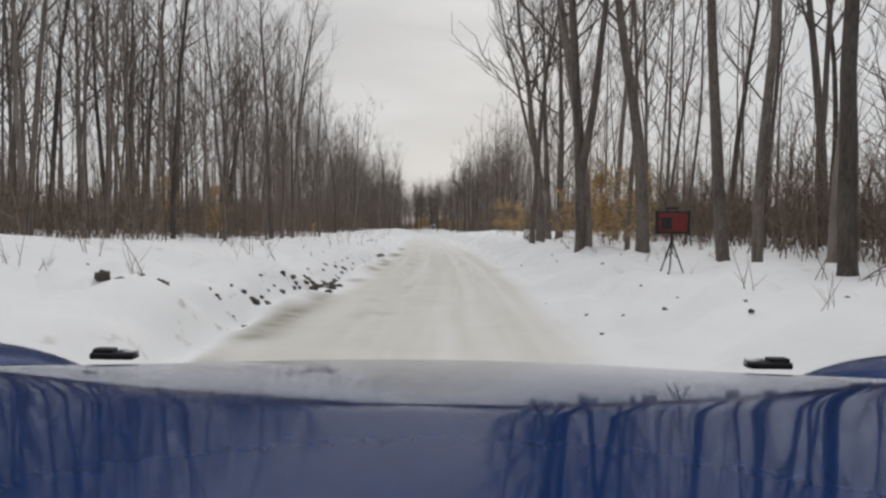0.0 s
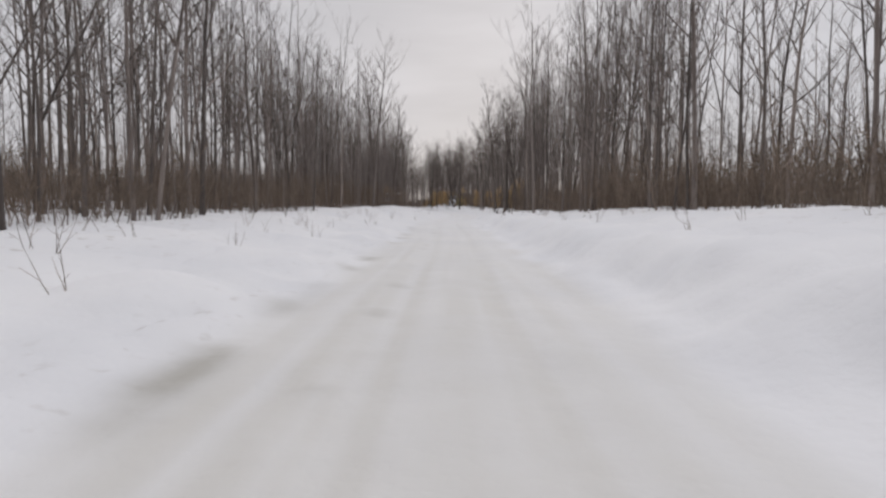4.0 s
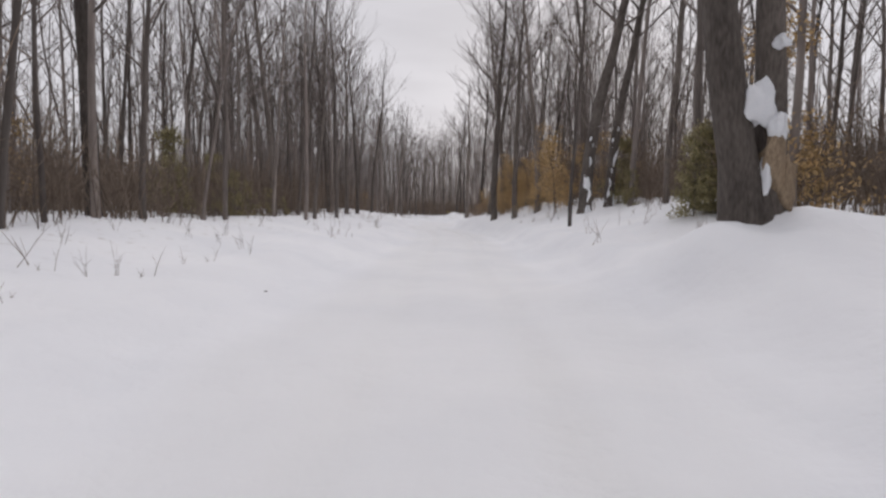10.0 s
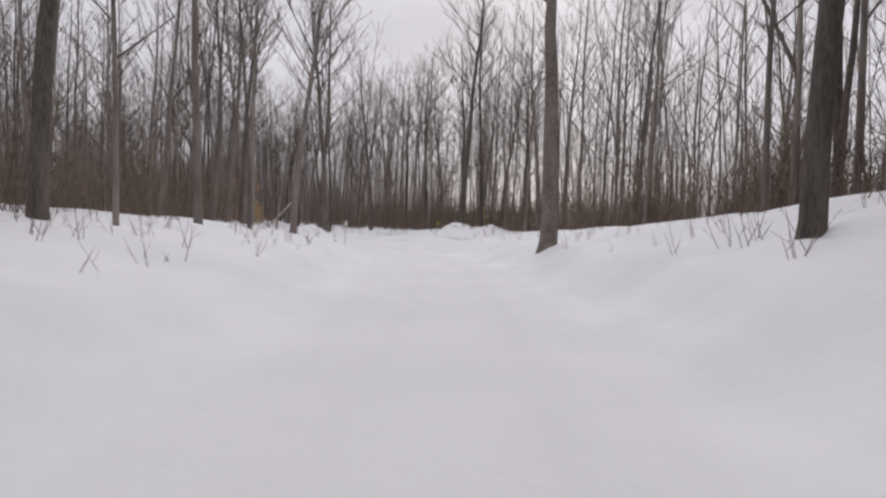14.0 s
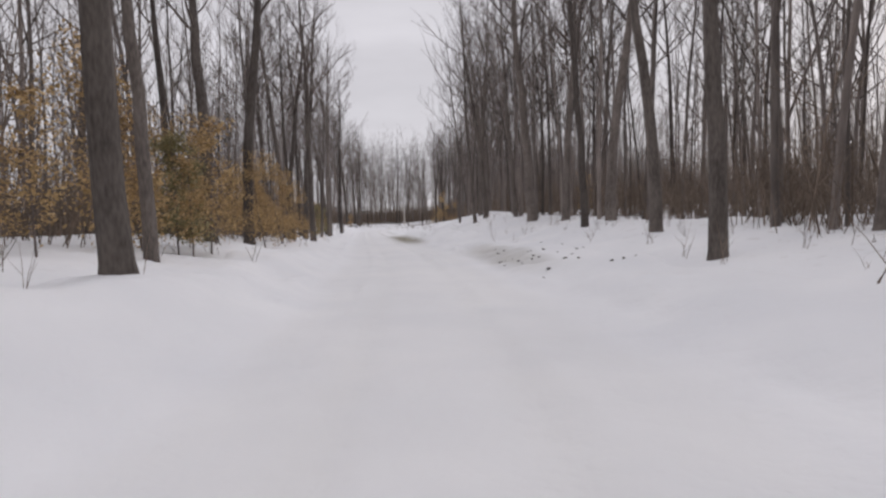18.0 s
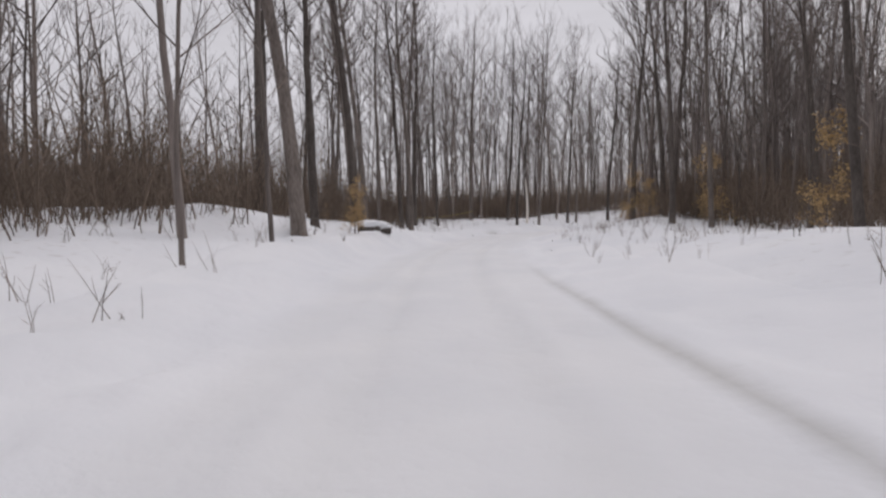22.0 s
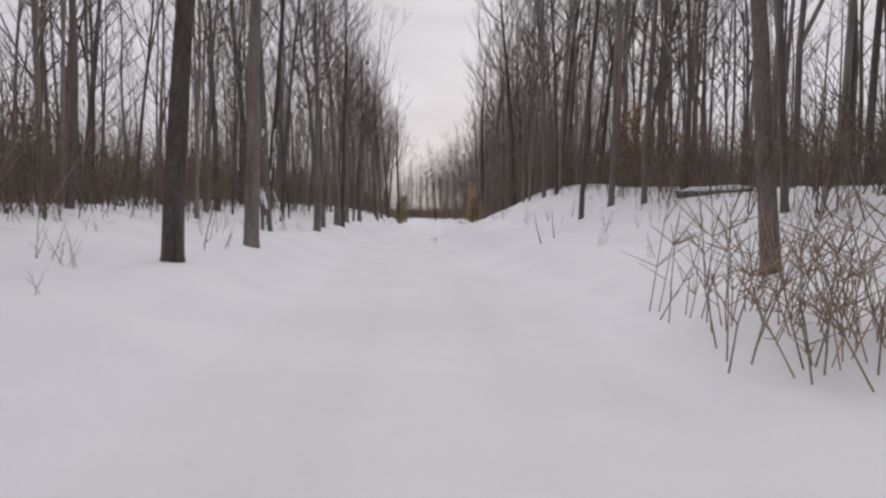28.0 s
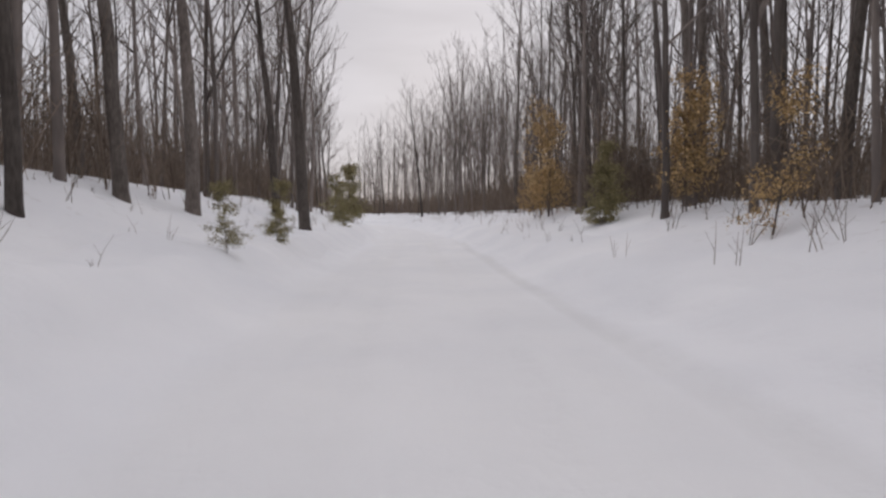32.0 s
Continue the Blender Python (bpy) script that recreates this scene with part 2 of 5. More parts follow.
TREES_C = [
    (-17.0, 209.4, 0, 0.97, 1.09), (-16.2, 203.4, 0, 1.02, 1.09), (-19.3, 211.1, 0, 1.02, 1.01), (4.5, 207.9, 0, 0.92, 1.05), (5.7, 218.1, 1, 1.02, 1.15),
    (-20.0, 227.2, 9, 1.02, 1.31), (-31.3, 263.0, 9, 0.92, 1.19), (-24.2, 262.4, 9, 0.97, 1.07), (-25.0, 260.2, 0, 1.02, 1.07), (-26.6, 251.7, 0, 0.92, 1.21),
    (-22.4, 244.4, 9, 1.02, 1.01), (-10.8, 258.2, 9, 1.02, 1.24), (-9.1, 256.2, 9, 1.08, 0.96), (-7.4, 253.5, 9, 1.08, 0.96), (-4.4, 248.0, 0, 1.02, 0.94),
    (-29.4, 249.2, 0, 1.02, 1.01), (-30.5, 269.3, 9, 1.02, 1.03), (-27.9, 267.1, 9, 0.97, 1.07), (-25.9, 270.6, 9, 0.92, 1.09),
]
TREES_D = [
    (-29.6, 266.7, 1, 1.08, 1.05), (-12.2, 268.2, 9, 1.02, 1.3), (-10.8, 265.8, 9, 1.08, 0.98), (-17.8, 291.8, 9, 1.02, 1.50), (-14.5, 280.4, 0, 1.02, 1.03),
    (-8.4, 268.4, 0, 0.97, 1.08), (-27.7, 281.5, 0, 1.02, 1.01), (-31.4, 272.5, 1, 0.97, 1.21), (-31.0, 274.6, 0, 1.02, 0.95), (-12.3, 274.0, 0, 1.08, 0.97),
    (-11.2, 272.1, 0, 1.02, 1.02), (-23.2, 317.9, 9, 1.08, 1.09), (-24.0, 326.9, 0, 0.92, 1.14), (-20.5, 336.1, 0, 0.92, 1.05), (-28.3, 332.1, 0, 0.97, 1.12),
    (-28.4, 330.0, 0, 1.02, 1.01), (-33.5, 330.8, 0, 1.02, 1.07), (-39.2, 335.6, 0, 0.92, 1.16), (-18.1, 328.4, 0, 0.92, 1.14),
]
TREES_E = [
    (-17.6, 315.2, 0, 0.92, 1.13), (-15.6, 318.7, 1, 1.08, 1.17), (-40.4, 316.8, 0, 1.02, 1.04), (-44.3, 317.9, 0, 0.92, 1.12), (-26.6, 332.5, 0, 0.92, 1.19),
    (-32.5, 333.1, 7, 0.92, 1.19), (-45.0, 323.4, 9, 0.97, 1.09), (-45.0, 326.8, 9, 0.97, 1.18), (-48.8, 329.3, 1, 0.92, 1.22), (-42.5, 342.2, 9, 0.92, 1.16),
    (-36.5, 337.6, 9, 0.92, 1.42), (-39.4, 344.0, 0, 0.92, 1.14), (-31.5, 339.3, 9, 0.92, 1.14), (-33.4, 345.1, 0, 0.97, 1.00), (-36.1, 348.2, 0, 0.97, 0.99),
    (-30.0, 334.4, 1, 1.02, 1.13), (-46.8, 346.6, 1, 0.97, 1.23), (-55.9, 335.3, 9, 0.92, 1.35), (-57.4, 338.0, 9, 1.08, 1.06),
]
TREES_F = [
    (-64.6, 347.8, 0, 0.97, 1.08), (-68.8, 349.2, 0, 1.08, 0.95), (-50.7, 353.0, 9, 0.92, 1.26), (-46.5, 348.7, 9, 0.97, 1.26), (-50.8, 358.5, 0, 0.97, 1.15),
    (-64.0, 365.2, 0, 1.08, 0.99), (-63.8, 334.5, 0, 1.02, 1.04), (-46.1, 351.9, 1, 0.97, 1.17), (-71.8, 348.2, 9, 0.92, 1.46), (-73.2, 351.0, 0, 1.02, 0.98),
    (-72.0, 352.1, 9, 0.92, 1.24), (-72.7, 354.2, 9, 1.08, 1.01), (-77.5, 357.9, 0, 0.97, 0.96), (-82.3, 365.8, 1, 1.08, 1.10), (-95.0, 379.7, 9, 1.08, 1.17),
    (-70.4, 376.9, 0, 1.08, 0.84), (-65.4, 378.8, 9, 1.08, 0.99), (-62.6, 373.3, 1, 0.92, 1.19), (-66.7, 374.9, 0, 1.02, 0.94),
]
TREES_G = [
    (-61.2, 374.5, 1, 0.92, 1.19), (-80.5, 363.9, 0, 1.08, 0.98), (-68.9, 372.7, 0, 0.97, 1.10), (-68.8, 374.1, 9, 1.08, 0.93), (-68.5, 378.6, 1, 1.08, 1.09),
    (-90.5, 371.0, 9, 1.02, 1.10), (-90.9, 373.3, 9, 0.92, 1.33), (-96.2, 371.1, 9, 0.97, 1.26), (-99.0, 375.3, 0, 0.97, 0.97),
    (-88.9, 401.4, 0, 0.97, 1.12), (-86.7, 400.7, 1, 1.08, 1.04), (-90.4, 400.0, 0, 0.92, 0.99), (-82.8, 393.4, 7, 0.92, 1.19), (-94.5, 401.6, 1, 0.92, 1.16),
    (-112.8, 396.5, 0, 0.97, 1.12), (-108.5, 392.9, 9, 1.08, 1.22), (-113.9, 399.6, 9, 1.08, 0.93), (-117.5, 403.0, 0, 1.02, 0.94),
]
TREES_H = [
    (-119.6, 403.8, 0, 0.97, 0.97), (-116.1, 395.9, 9, 1.02, 1.12), (-117.8, 397.1, 0, 0.97, 1.15), (-120.1, 408.9, 0, 1.08, 0.90), (-110.9, 420.9, 0, 1.02, 1.03),
    (-108.5, 420.5, 0, 1.02, 0.95), (-104.7, 412.9, 0, 1.02, 0.94), (-122.7, 411.1, 1, 1.08, 1.17), (-127.6, 416.0, 1, 0.97, 1.11), (-124.7, 416.1, 7, 0.97, 0.94),
    (-128.8, 409.4, 1, 1.08, 1.05), (-124.0, 405.7, 1, 0.97, 1.12), (-130.2, 413.5, 1, 0.97, 1.11), (-123.9, 445.7, 0, 1.08, 1.01), (-123.0, 431.8, 1, 1.08, 0.97),
    (-121.9, 409.7, 0, 0.97, 0.99), (-124.1, 413.1, 0, 1.08, 0.90), (-125.9, 426.4, 1, 1.02, 1.15), (-129.3, 422.4, 3, 1.02, 0.94),
]
TREES_I = [
    (-127.0, 422.6, 0, 1.02, 0.95), (-123.2, 424.2, 7, 0.97, 1.05), (-122.4, 426.3, 7, 1.02, 1.00), (-123.0, 433.3, 3, 0.97, 1.20), (-123.5, 440.3, 0, 0.97, 1.07),
    (-127.7, 429.1, 3, 0.92, 1.19), (-133.0, 426.1, 4, 1.02, 1.05), (-131.8, 429.1, 6, 1.08, 1.14), (-113.9, 439.1, 1, 0.92, 1.17), (-125.9, 462.7, 0, 1.08, 0.96),
    (-126.2, 454.8, 9, 1.08, 1.02), (-126.8, 456.8, 1, 1.02, 1.03), (-126.1, 464.3, 4, 1.02, 1.05), (-126.5, 467.3, 7, 0.92, 1.14), (-126.3, 472.7, 0, 1.02, 0.89),
    (-129.5, 458.2, 1, 1.02, 1.06), (-114.5, 472.8, 0, 1.02, 1.03), (-112.7, 470.8, 0, 0.92, 1.06), (-112.4, 466.8, 0, 1.02, 1.04),
]
TREES_J = [
    (-110.0, 466.9, 0, 1.02, 0.92), (-110.2, 460.9, 0, 1.02, 0.92), (-107.9, 463.0, 7, 0.92, 1.19), (-128.2, 464.2, 7, 1.08, 0.98), (-128.0, 472.6, 9, 0.92, 1.20),
    (-127.0, 474.2, 9, 0.97, 1.15), (-127.3, 480.2, 0, 1.08, 0.94), (-127.4, 484.2, 3, 0.97, 1.08), (-133.0, 477.7, 0, 1.02, 0.89), (-127.3, 487.2, 0, 0.92, 1.21),
    (-126.6, 495.3, 0, 0.92, 0.99), (-116.1, 480.1, 9, 0.97, 1.07), (-113.1, 480.4, 0, 1.02, 1.04), (-112.7, 484.4, 0, 1.02, 0.92), (-115.8, 486.1, 1, 1.02, 1.15),
    (-136.8, 480.4, 7, 1.02, 1.04), (-134.5, 478.6, 7, 0.92, 1.19), (-130.4, 499.7, 0, 1.08, 0.90),
]
TREES_K = [
    (-129.9, 501.7, 0, 0.97, 1.08), (-131.5, 506.8, 0, 1.02, 0.94), (-127.8, 503.7, 0, 1.08, 1.01), (-128.0, 505.7, 7, 0.97, 1.04), (-128.3, 513.7, 9, 0.92, 1.12),
    (-111.2, 506.2, 0, 0.97, 0.99), (-113.1, 516.2, 0, 0.97, 0.99), (-111.4, 514.2, 1, 1.08, 1.09), (-108.4, 508.1, 1, 1.08, 1.14), (-128.8, 510.7, 0, 0.97, 1.06),
    (-131.6, 508.8, 7, 1.08, 0.93), (-130.9, 510.2, 0, 1.02, 0.95), (-111.0, 511.8, 0, 1.02, 1.01), (-112.0, 517.8, 0, 0.92, 1.15),
    (-128.5, 524.1, 0, 1.02, 1.03), (-126.4, 520.1, 9, 0.92, 1.25), (-114.0, 525.8, 0, 0.92, 1.05), (-132.7, 516.2, 1, 1.02, 1.10),
]
TREES_L = [
    (-13.1, 194.5, 10, 1.25, 1.00),
]
TREES_Z = [(-4.8, 240.3, 9, 1.0, 1.6), (-3.6, 241.5, 9, 0.95, 1.3), (-31.3, 309.7, 9, 0.95, 1.05), (-32.0, 310.4, 1, 1.0, 1.1), (-53.4, 354.4, 9, 1.0, 1.5), (-53.4, 358.8, 9, 1.0, 1.2), (-57.7, 360.0, 1, 1.0, 1.2), (-61.4, 362.0, 0, 1.0, 1.2), (-61.4, 360.5, 1, 1.0, 1.0), (-56.4, 361.4, 3, 1.0, 1.0), (-65.1, 363.8, 3, 1.0, 1.0)]
LANDMARKS = TREES_Z + TREES_A + TREES_B + TREES_C + TREES_D + TREES_E + TREES_F + TREES_G + TREES_H + TREES_I + TREES_J + TREES_K + TREES_L

# ---- light ----
world = bpy.data.worlds.new("overcast")
scene.world = world
world.use_nodes = True
wn, wl = world.node_tree.nodes, world.node_tree.links
wbg = wn["Background"]
wsky = wn.new("ShaderNodeTexSky")
wsky.sky_type, wsky.sun_disc = "NISHITA", False
wsky.sun_elevation, wsky.sun_rotation = radians(16), radians(2)
wco = wn.new("ShaderNodeTexCoord")
wsep = wn.new("ShaderNodeSeparateXYZ")
wl.new(wco.outputs["Generated"], wsep.inputs[0])
wramp = wn.new("ShaderNodeValToRGB")
wramp.color_ramp.elements[0].position, wramp.color_ramp.elements[0].color = 0.0, (0.74, 0.745, 0.752, 1)
wramp.color_ramp.elements[1].position, wramp.color_ramp.elements[1].color = 0.7, (1.0, 1.005, 1.015, 1)
wl.new(wsep.outputs["Z"], wramp.inputs["Fac"])
wmap = wn.new("ShaderNodeMapping")
wmap.inputs["Scale"].default_value = (1.2, 1.2, 6.0)
wl.new(wco.outputs["Generated"], wmap.inputs["Vector"])
wno = wn.new("ShaderNodeTexNoise")
wno.inputs["Scale"].default_value, wno.inputs["Detail"].default_value = 2.6, 6.0
wl.new(wmap.outputs[0], wno.inputs["Vector"])
wcl = wn.new("ShaderNodeMapRange")
wcl.inputs["From Min"].default_value, wcl.inputs["From Max"].default_value = 0.3, 0.7
wcl.inputs["To Min"].default_value, wcl.inputs["To Max"].default_value = 0.90, 1.08
wl.new(wno.outputs["Fac"], wcl.inputs["Value"])
wmul = wn.new("ShaderNodeVectorMath")
wmul.operation = "SCALE"
wl.new(wramp.outputs["Color"], wmul.inputs[0])
wl.new(wcl.outputs[0], wmul.inputs["Scale"])
wsc = wn.new("ShaderNodeVectorMath")
wsc.operation = "SCALE"
wsc.inputs["Scale"].default_value = 0.004
wl.new(wsky.outputs[0], wsc.inputs[0])
wadd = wn.new("ShaderNodeVectorMath")
wadd.operation = "ADD"
wl.new(wmul.outputs[0], wadd.inputs[0])
wl.new(wsc.outputs[0], wadd.inputs[1])
wl.new(wadd.outputs[0], wbg.inputs["Color"])
wbg.inputs["Strength"].default_value = SKY

sun = new("sun", bpy.data.lights.new("sun", "SUN"))
sun.data.energy, sun.data.angle, sun.data.color = 0.5, radians(40), (1.0, 0.97, 0.93)
sun.matrix_world = look((0, 0, 40), (-0.5, -30, 0))

# ---- materials ----
def material(name, base, dark, scale, rough=0.8, bump=0.3, stretch=(1, 1, 1), metal=0.0, coat=0.0, vary=0.0, fine=8.0, dist=0.02, spec=0.3, island=False):
    m = bpy.data.materials.new(name)
    m.use_nodes = True
    n, l = m.node_tree.nodes, m.node_tree.links
    b = n["Principled BSDF"]
    co = n.new("ShaderNodeTexCoord")
    mp = n.new("ShaderNodeMapping")
    mp.inputs["Scale"].default_value = stretch
    l.new(co.outputs["Object"], mp.inputs["Vector"])
    big = n.new("ShaderNodeTexNoise")
    big.inputs["Scale"].default_value, big.inputs["Detail"].default_value = scale, 4.0
    l.new(mp.outputs[0], big.inputs["Vector"])
    small = n.new("ShaderNodeTexNoise")
    small.inputs["Scale"].default_value, small.inputs["Detail"].default_value = scale * fine, 5.0
    l.new(mp.outputs[0], small.inputs["Vector"])
    half = n.new("ShaderNodeMath")
    half.operation = "MULTIPLY_ADD"
    half.inputs[1].default_value, half.inputs[2].default_value = 0.45, 0.0
    l.new(small.outputs["Fac"], half.inputs[0])
    add = n.new("ShaderNodeMath")
    add.operation = "MULTIPLY_ADD"
    add.inputs[1].default_value = 0.55
    l.new(big.outputs["Fac"], add.inputs[0])
    l.new(half.outputs[0], add.inputs[2])
    ramp = n.new("ShaderNodeValToRGB")
    ramp.color_ramp.elements[0].position, ramp.color_ramp.elements[0].color = 0.36, (*dark, 1)
    ramp.color_ramp.elements[1].position, ramp.color_ramp.elements[1].color = 0.62, (*base, 1)
    l.new(add.outputs[0], ramp.inputs["Fac"])
    out = ramp.outputs["Color"]
    if vary:
        hsv = n.new("ShaderNodeHueSaturation")
        if island:
            src = n.new("ShaderNodeNewGeometry").outputs["Random Per Island"]
        else:
            src = n.new("ShaderNodeObjectInfo").outputs["Random"]
        rng = n.new("ShaderNodeMapRange")
        rng.inputs["To Min"].default_value, rng.inputs["To Max"].default_value = 1 - vary, 1 + vary
        l.new(src, rng.inputs["Value"])
        l.new(rng.outputs[0], hsv.inputs["Value"])
        l.new(out, hsv.inputs["Color"])
        out = hsv.outputs["Color"]
    l.new(out, b.inputs["Base Color"])
    b.inputs["Roughness"].default_value, b.inputs["Metallic"].default_value = rough, metal
    b.inputs["Specular IOR Level"].default_value = spec
    b.inputs["Coat Weight"].default_value = coat
    b.inputs["Coat Roughness"].default_value = 0.04
    if bump:
        bp = n.new("ShaderNodeBump")
        bp.inputs["Strength"].default_value, bp.inputs["Distance"].default_value = bump, dist
        l.new(small.outputs["Fac"], bp.inputs["Height"])
        l.new(bp.outputs[0], b.inputs["Normal"])
    return m


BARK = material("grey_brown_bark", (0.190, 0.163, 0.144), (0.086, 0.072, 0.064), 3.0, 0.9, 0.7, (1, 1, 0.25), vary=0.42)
# paler copy of BARK: the haze over the farther trees is mixed into its colour
BARK_HAZED = material("grey_brown_bark_hazed", (0.245, 0.210, 0.188), (0.135, 0.114, 0.104), 0.6, 0.9, 0.0, (1, 1, 0.25), vary=0.45, island=True)
TWIG = material("brown_twigs", (0.190, 0.158, 0.142), (0.108, 0.089, 0.081), 2.0, 0.9, 0.0, vary=0.2)
DRY = material("dry_tan_twigs", (0.40, 0.30, 0.22), (0.24, 0.175, 0.125), 0.5, 0.9, 0.0, vary=0.3, island=True)
BRUSH = material("brown_brush", (0.245, 0.190, 0.148), (0.130, 0.100, 0.078), 0.5, 0.9, 0.0, vary=0.35, island=True)
BIRCH = material("pale_birch_bark", (0.84, 0.80, 0.74), (0.66, 0.61, 0.55), 4.0, 0.8, 0.4, (1, 1, 2.5))
LEAF = material("dry_tan_leaves", (0.56, 0.395, 0.195), (0.37, 0.245, 0.115), 3.0, 0.8, 0.2, vary=0.35, island=True)
NEEDLE = material("yellow_green_needles", (0.36, 0.315, 0.165), (0.19, 0.165, 0.085), 3.0, 0.8, 0.2, vary=0.35, island=True)
ROCK = material("dark_stone", (0.15, 0.13, 0.11), (0.05, 0.042, 0.036), 6.0, 0.9, 0.8, vary=0.3)
WOOD = material("broken_wood", (0.31, 0.235, 0.16), (0.15, 0.11, 0.075), 4.0, 0.85, 0.5, (1, 1, 0.3), vary=0.2)
SNOWCAP = material("fresh_snow", (0.84, 0.85, 0.87), (0.76, 0.78, 0.81), 5.0, 0.7, 0.3, spec=0.2)
PAINT = material("blue_car_paint", (0.005, 0.060, 0.270), (0.004, 0.050, 0.235), 60.0, 0.07, 0.0, coat=0.5, fine=6.0, spec=0.3)
BLACK = material("black_plastic", (0.022, 0.022, 0.024), (0.012, 0.012, 0.013), 20.0, 0.55, 0.2)
CHROME = material("worn_steel", (0.55, 0.55, 0.55), (0.38, 0.38, 0.39), 30.0, 0.32, 0.0, metal=1.0)
RUBBER = material("tyre_rubber", (0.028, 0.028, 0.028), (0.014, 0.014, 0.014), 14.0, 0.85, 0.5)
GLASS = material("dark_car_glass", (0.02, 0.024, 0.026), (0.014, 0.016, 0.018), 3.0, 0.06, 0.0, spec=0.6)
LAMPGLASS = material("headlamp_glass", (0.55, 0.57, 0.6), (0.42, 0.44, 0.47), 20.0, 0.1, 0.0, spec=0.6)
RED = material("dull_red_panel", (0.17, 0.022, 0.018), (0.09, 0.012, 0.010), 8.0, 0.5, 0.2)
WHITE = material("white_board", (0.70, 0.69, 0.66), (0.52, 0.51, 0.48), 4.0, 0.6, 0.1)
YELLOW = material("yellow_plate", (0.62, 0.50, 0.06), (0.50, 0.40, 0.05), 6.0, 0.5, 0.0)
ROPE = material("yellow_rope", (0.42, 0.34, 0.14), (0.28, 0.22, 0.08), 30.0, 0.8, 0.4)


def snow_material():
    m = bpy.data.materials.new("snow_ground")
    m.use_nodes = True
    n, l = m.node_tree.nodes, m.node_tree.links
    b = n["Principled BSDF"]
    co = n.new("ShaderNodeTexCoord")

    def noise_at(scale, detail=4.0, stretch=None):
        t = n.new("ShaderNodeTexNoise")
        t.inputs["Scale"].default_value, t.inputs["Detail"].default_value = scale, detail
        l.new(co.outputs["Object"], t.inputs["Vector"])
        return t.outputs["Fac"]

    def ranged(src, a, c, lo=0.0, hi=1.0):
        r = n.new("ShaderNodeMapRange")
        for key, v in (("From Min", a), ("From Max", c), ("To Min", lo), ("To Max", hi)):
            r.inputs[key].default_value = v
        l.new(src, r.inputs["Value"])
        return r.outputs[0]

    def mix(fac, a, c):
        x = n.new("ShaderNodeMix")
        x.data_type = "RGBA"
        l.new(fac, x.inputs[0])
        for k, v in ((6, a), (7, c)):
            if isinstance(v, tuple):
                x.inputs[k].default_value = (*v, 1)
            else:
                l.new(v, x.inputs[k])
        return x.outputs[2]

    def times(a, c):
        x = n.new("ShaderNodeMath")
        x.operation = "MULTIPLY"
        l.new(a, x.inputs[0])
        l.new(c, x.inputs[1])
        return x.outputs[0]

    def wear(name):
        a = n.new("ShaderNodeAttribute")
        a.attribute_name = name
        return a.outputs["Fac"]

    col = mix(ranged(noise_at(0.35), 0.35, 0.65), (0.80, 0.81, 0.83), (0.86, 0.865, 0.875))
    col = mix(times(wear("packed"), ranged(noise_at(1.3), 0.25, 0.75, 0.75, 1.0)), col, (0.63, 0.612, 0.56))
    col = mix(times(wear("mud_and_ruts"), ranged(noise_at(2.2, 8.0), 0.34, 0.6, 0.7, 1.0)), col, (0.235, 0.215, 0.150))
    col = mix(times(wear("litter"), ranged(noise_at(3.5, 8.0), 0.60, 0.72)), col, (0.30, 0.25, 0.19))
    l.new(col, b.inputs["Base Color"])
    b.inputs["Roughness"].default_value = 0.75
    b.inputs["Specular IOR Level"].default_value = 0.15
    bp = n.new("ShaderNodeBump")
    bp.inputs["Strength"].default_value, bp.inputs["Distance"].default_value = 0.5, 0.06
    l.new(noise_at(3.4, 9.0), bp.inputs["Height"])
    l.new(bp.outputs[0], b.inputs["Normal"])
    return m


SNOW = snow_material()

# ---- the road and the lie of the land ----
def smooth(a, b, x):
    u = np.clip((np.asarray(x, float) - a) / (b - a), 0, 1)
    return u * u * (3 - 2 * u)


def lattice(x, y, size, seed):
    """Value noise from -1 to 1 on a grid of the given size."""
    x, y = np.asarray(x, float) / size, np.asarray(y, float) / size
    i, j = np.floor(x), np.floor(y)
    u, v = x - i, y - j
    u, v = u * u * (3 - 2 * u), v * v * (3 - 2 * v)

    def h(a, c):
        q = np.sin(a * 127.1 + c * 311.7 + seed * 74.7) * 43758.5453
        return 2 * (q - np.floor(q)) - 1

    return (h(i, j) * (1 - u) + h(i + 1, j) * u) * (1 - v) + (h(i, j + 1) * (1 - u) + h(i + 1, j + 1) * u) * v


def road_curve():
    k = np.array(ROAD)
    first, last = 2 * k[0] - k[1], 2 * k[-1] - k[-2]
    k = np.vstack([first, k, last])
    pts, st = [], []
    for i in range(1, len(k) - 2):
        for u in np.arange(0, 1, 0.05):
            a, b, c, d = k[i - 1], k[i], k[i + 1], k[i + 2]
            pts.append(0.5 * (2 * b + (c - a) * u + (2 * a - 5 * b + 4 * c - d) * u * u + (3 * b - a - 3 * c + d) * u**3))
            st.append(i - 1 + u)
    return np.array(pts), np.array(st)


CURVE, STATION = road_curve()
END = STATION[-1]
TANGENT = np.gradient(CURVE, axis=0)
TANGENT /= np.linalg.norm(TANGENT, axis=1)[:, None]


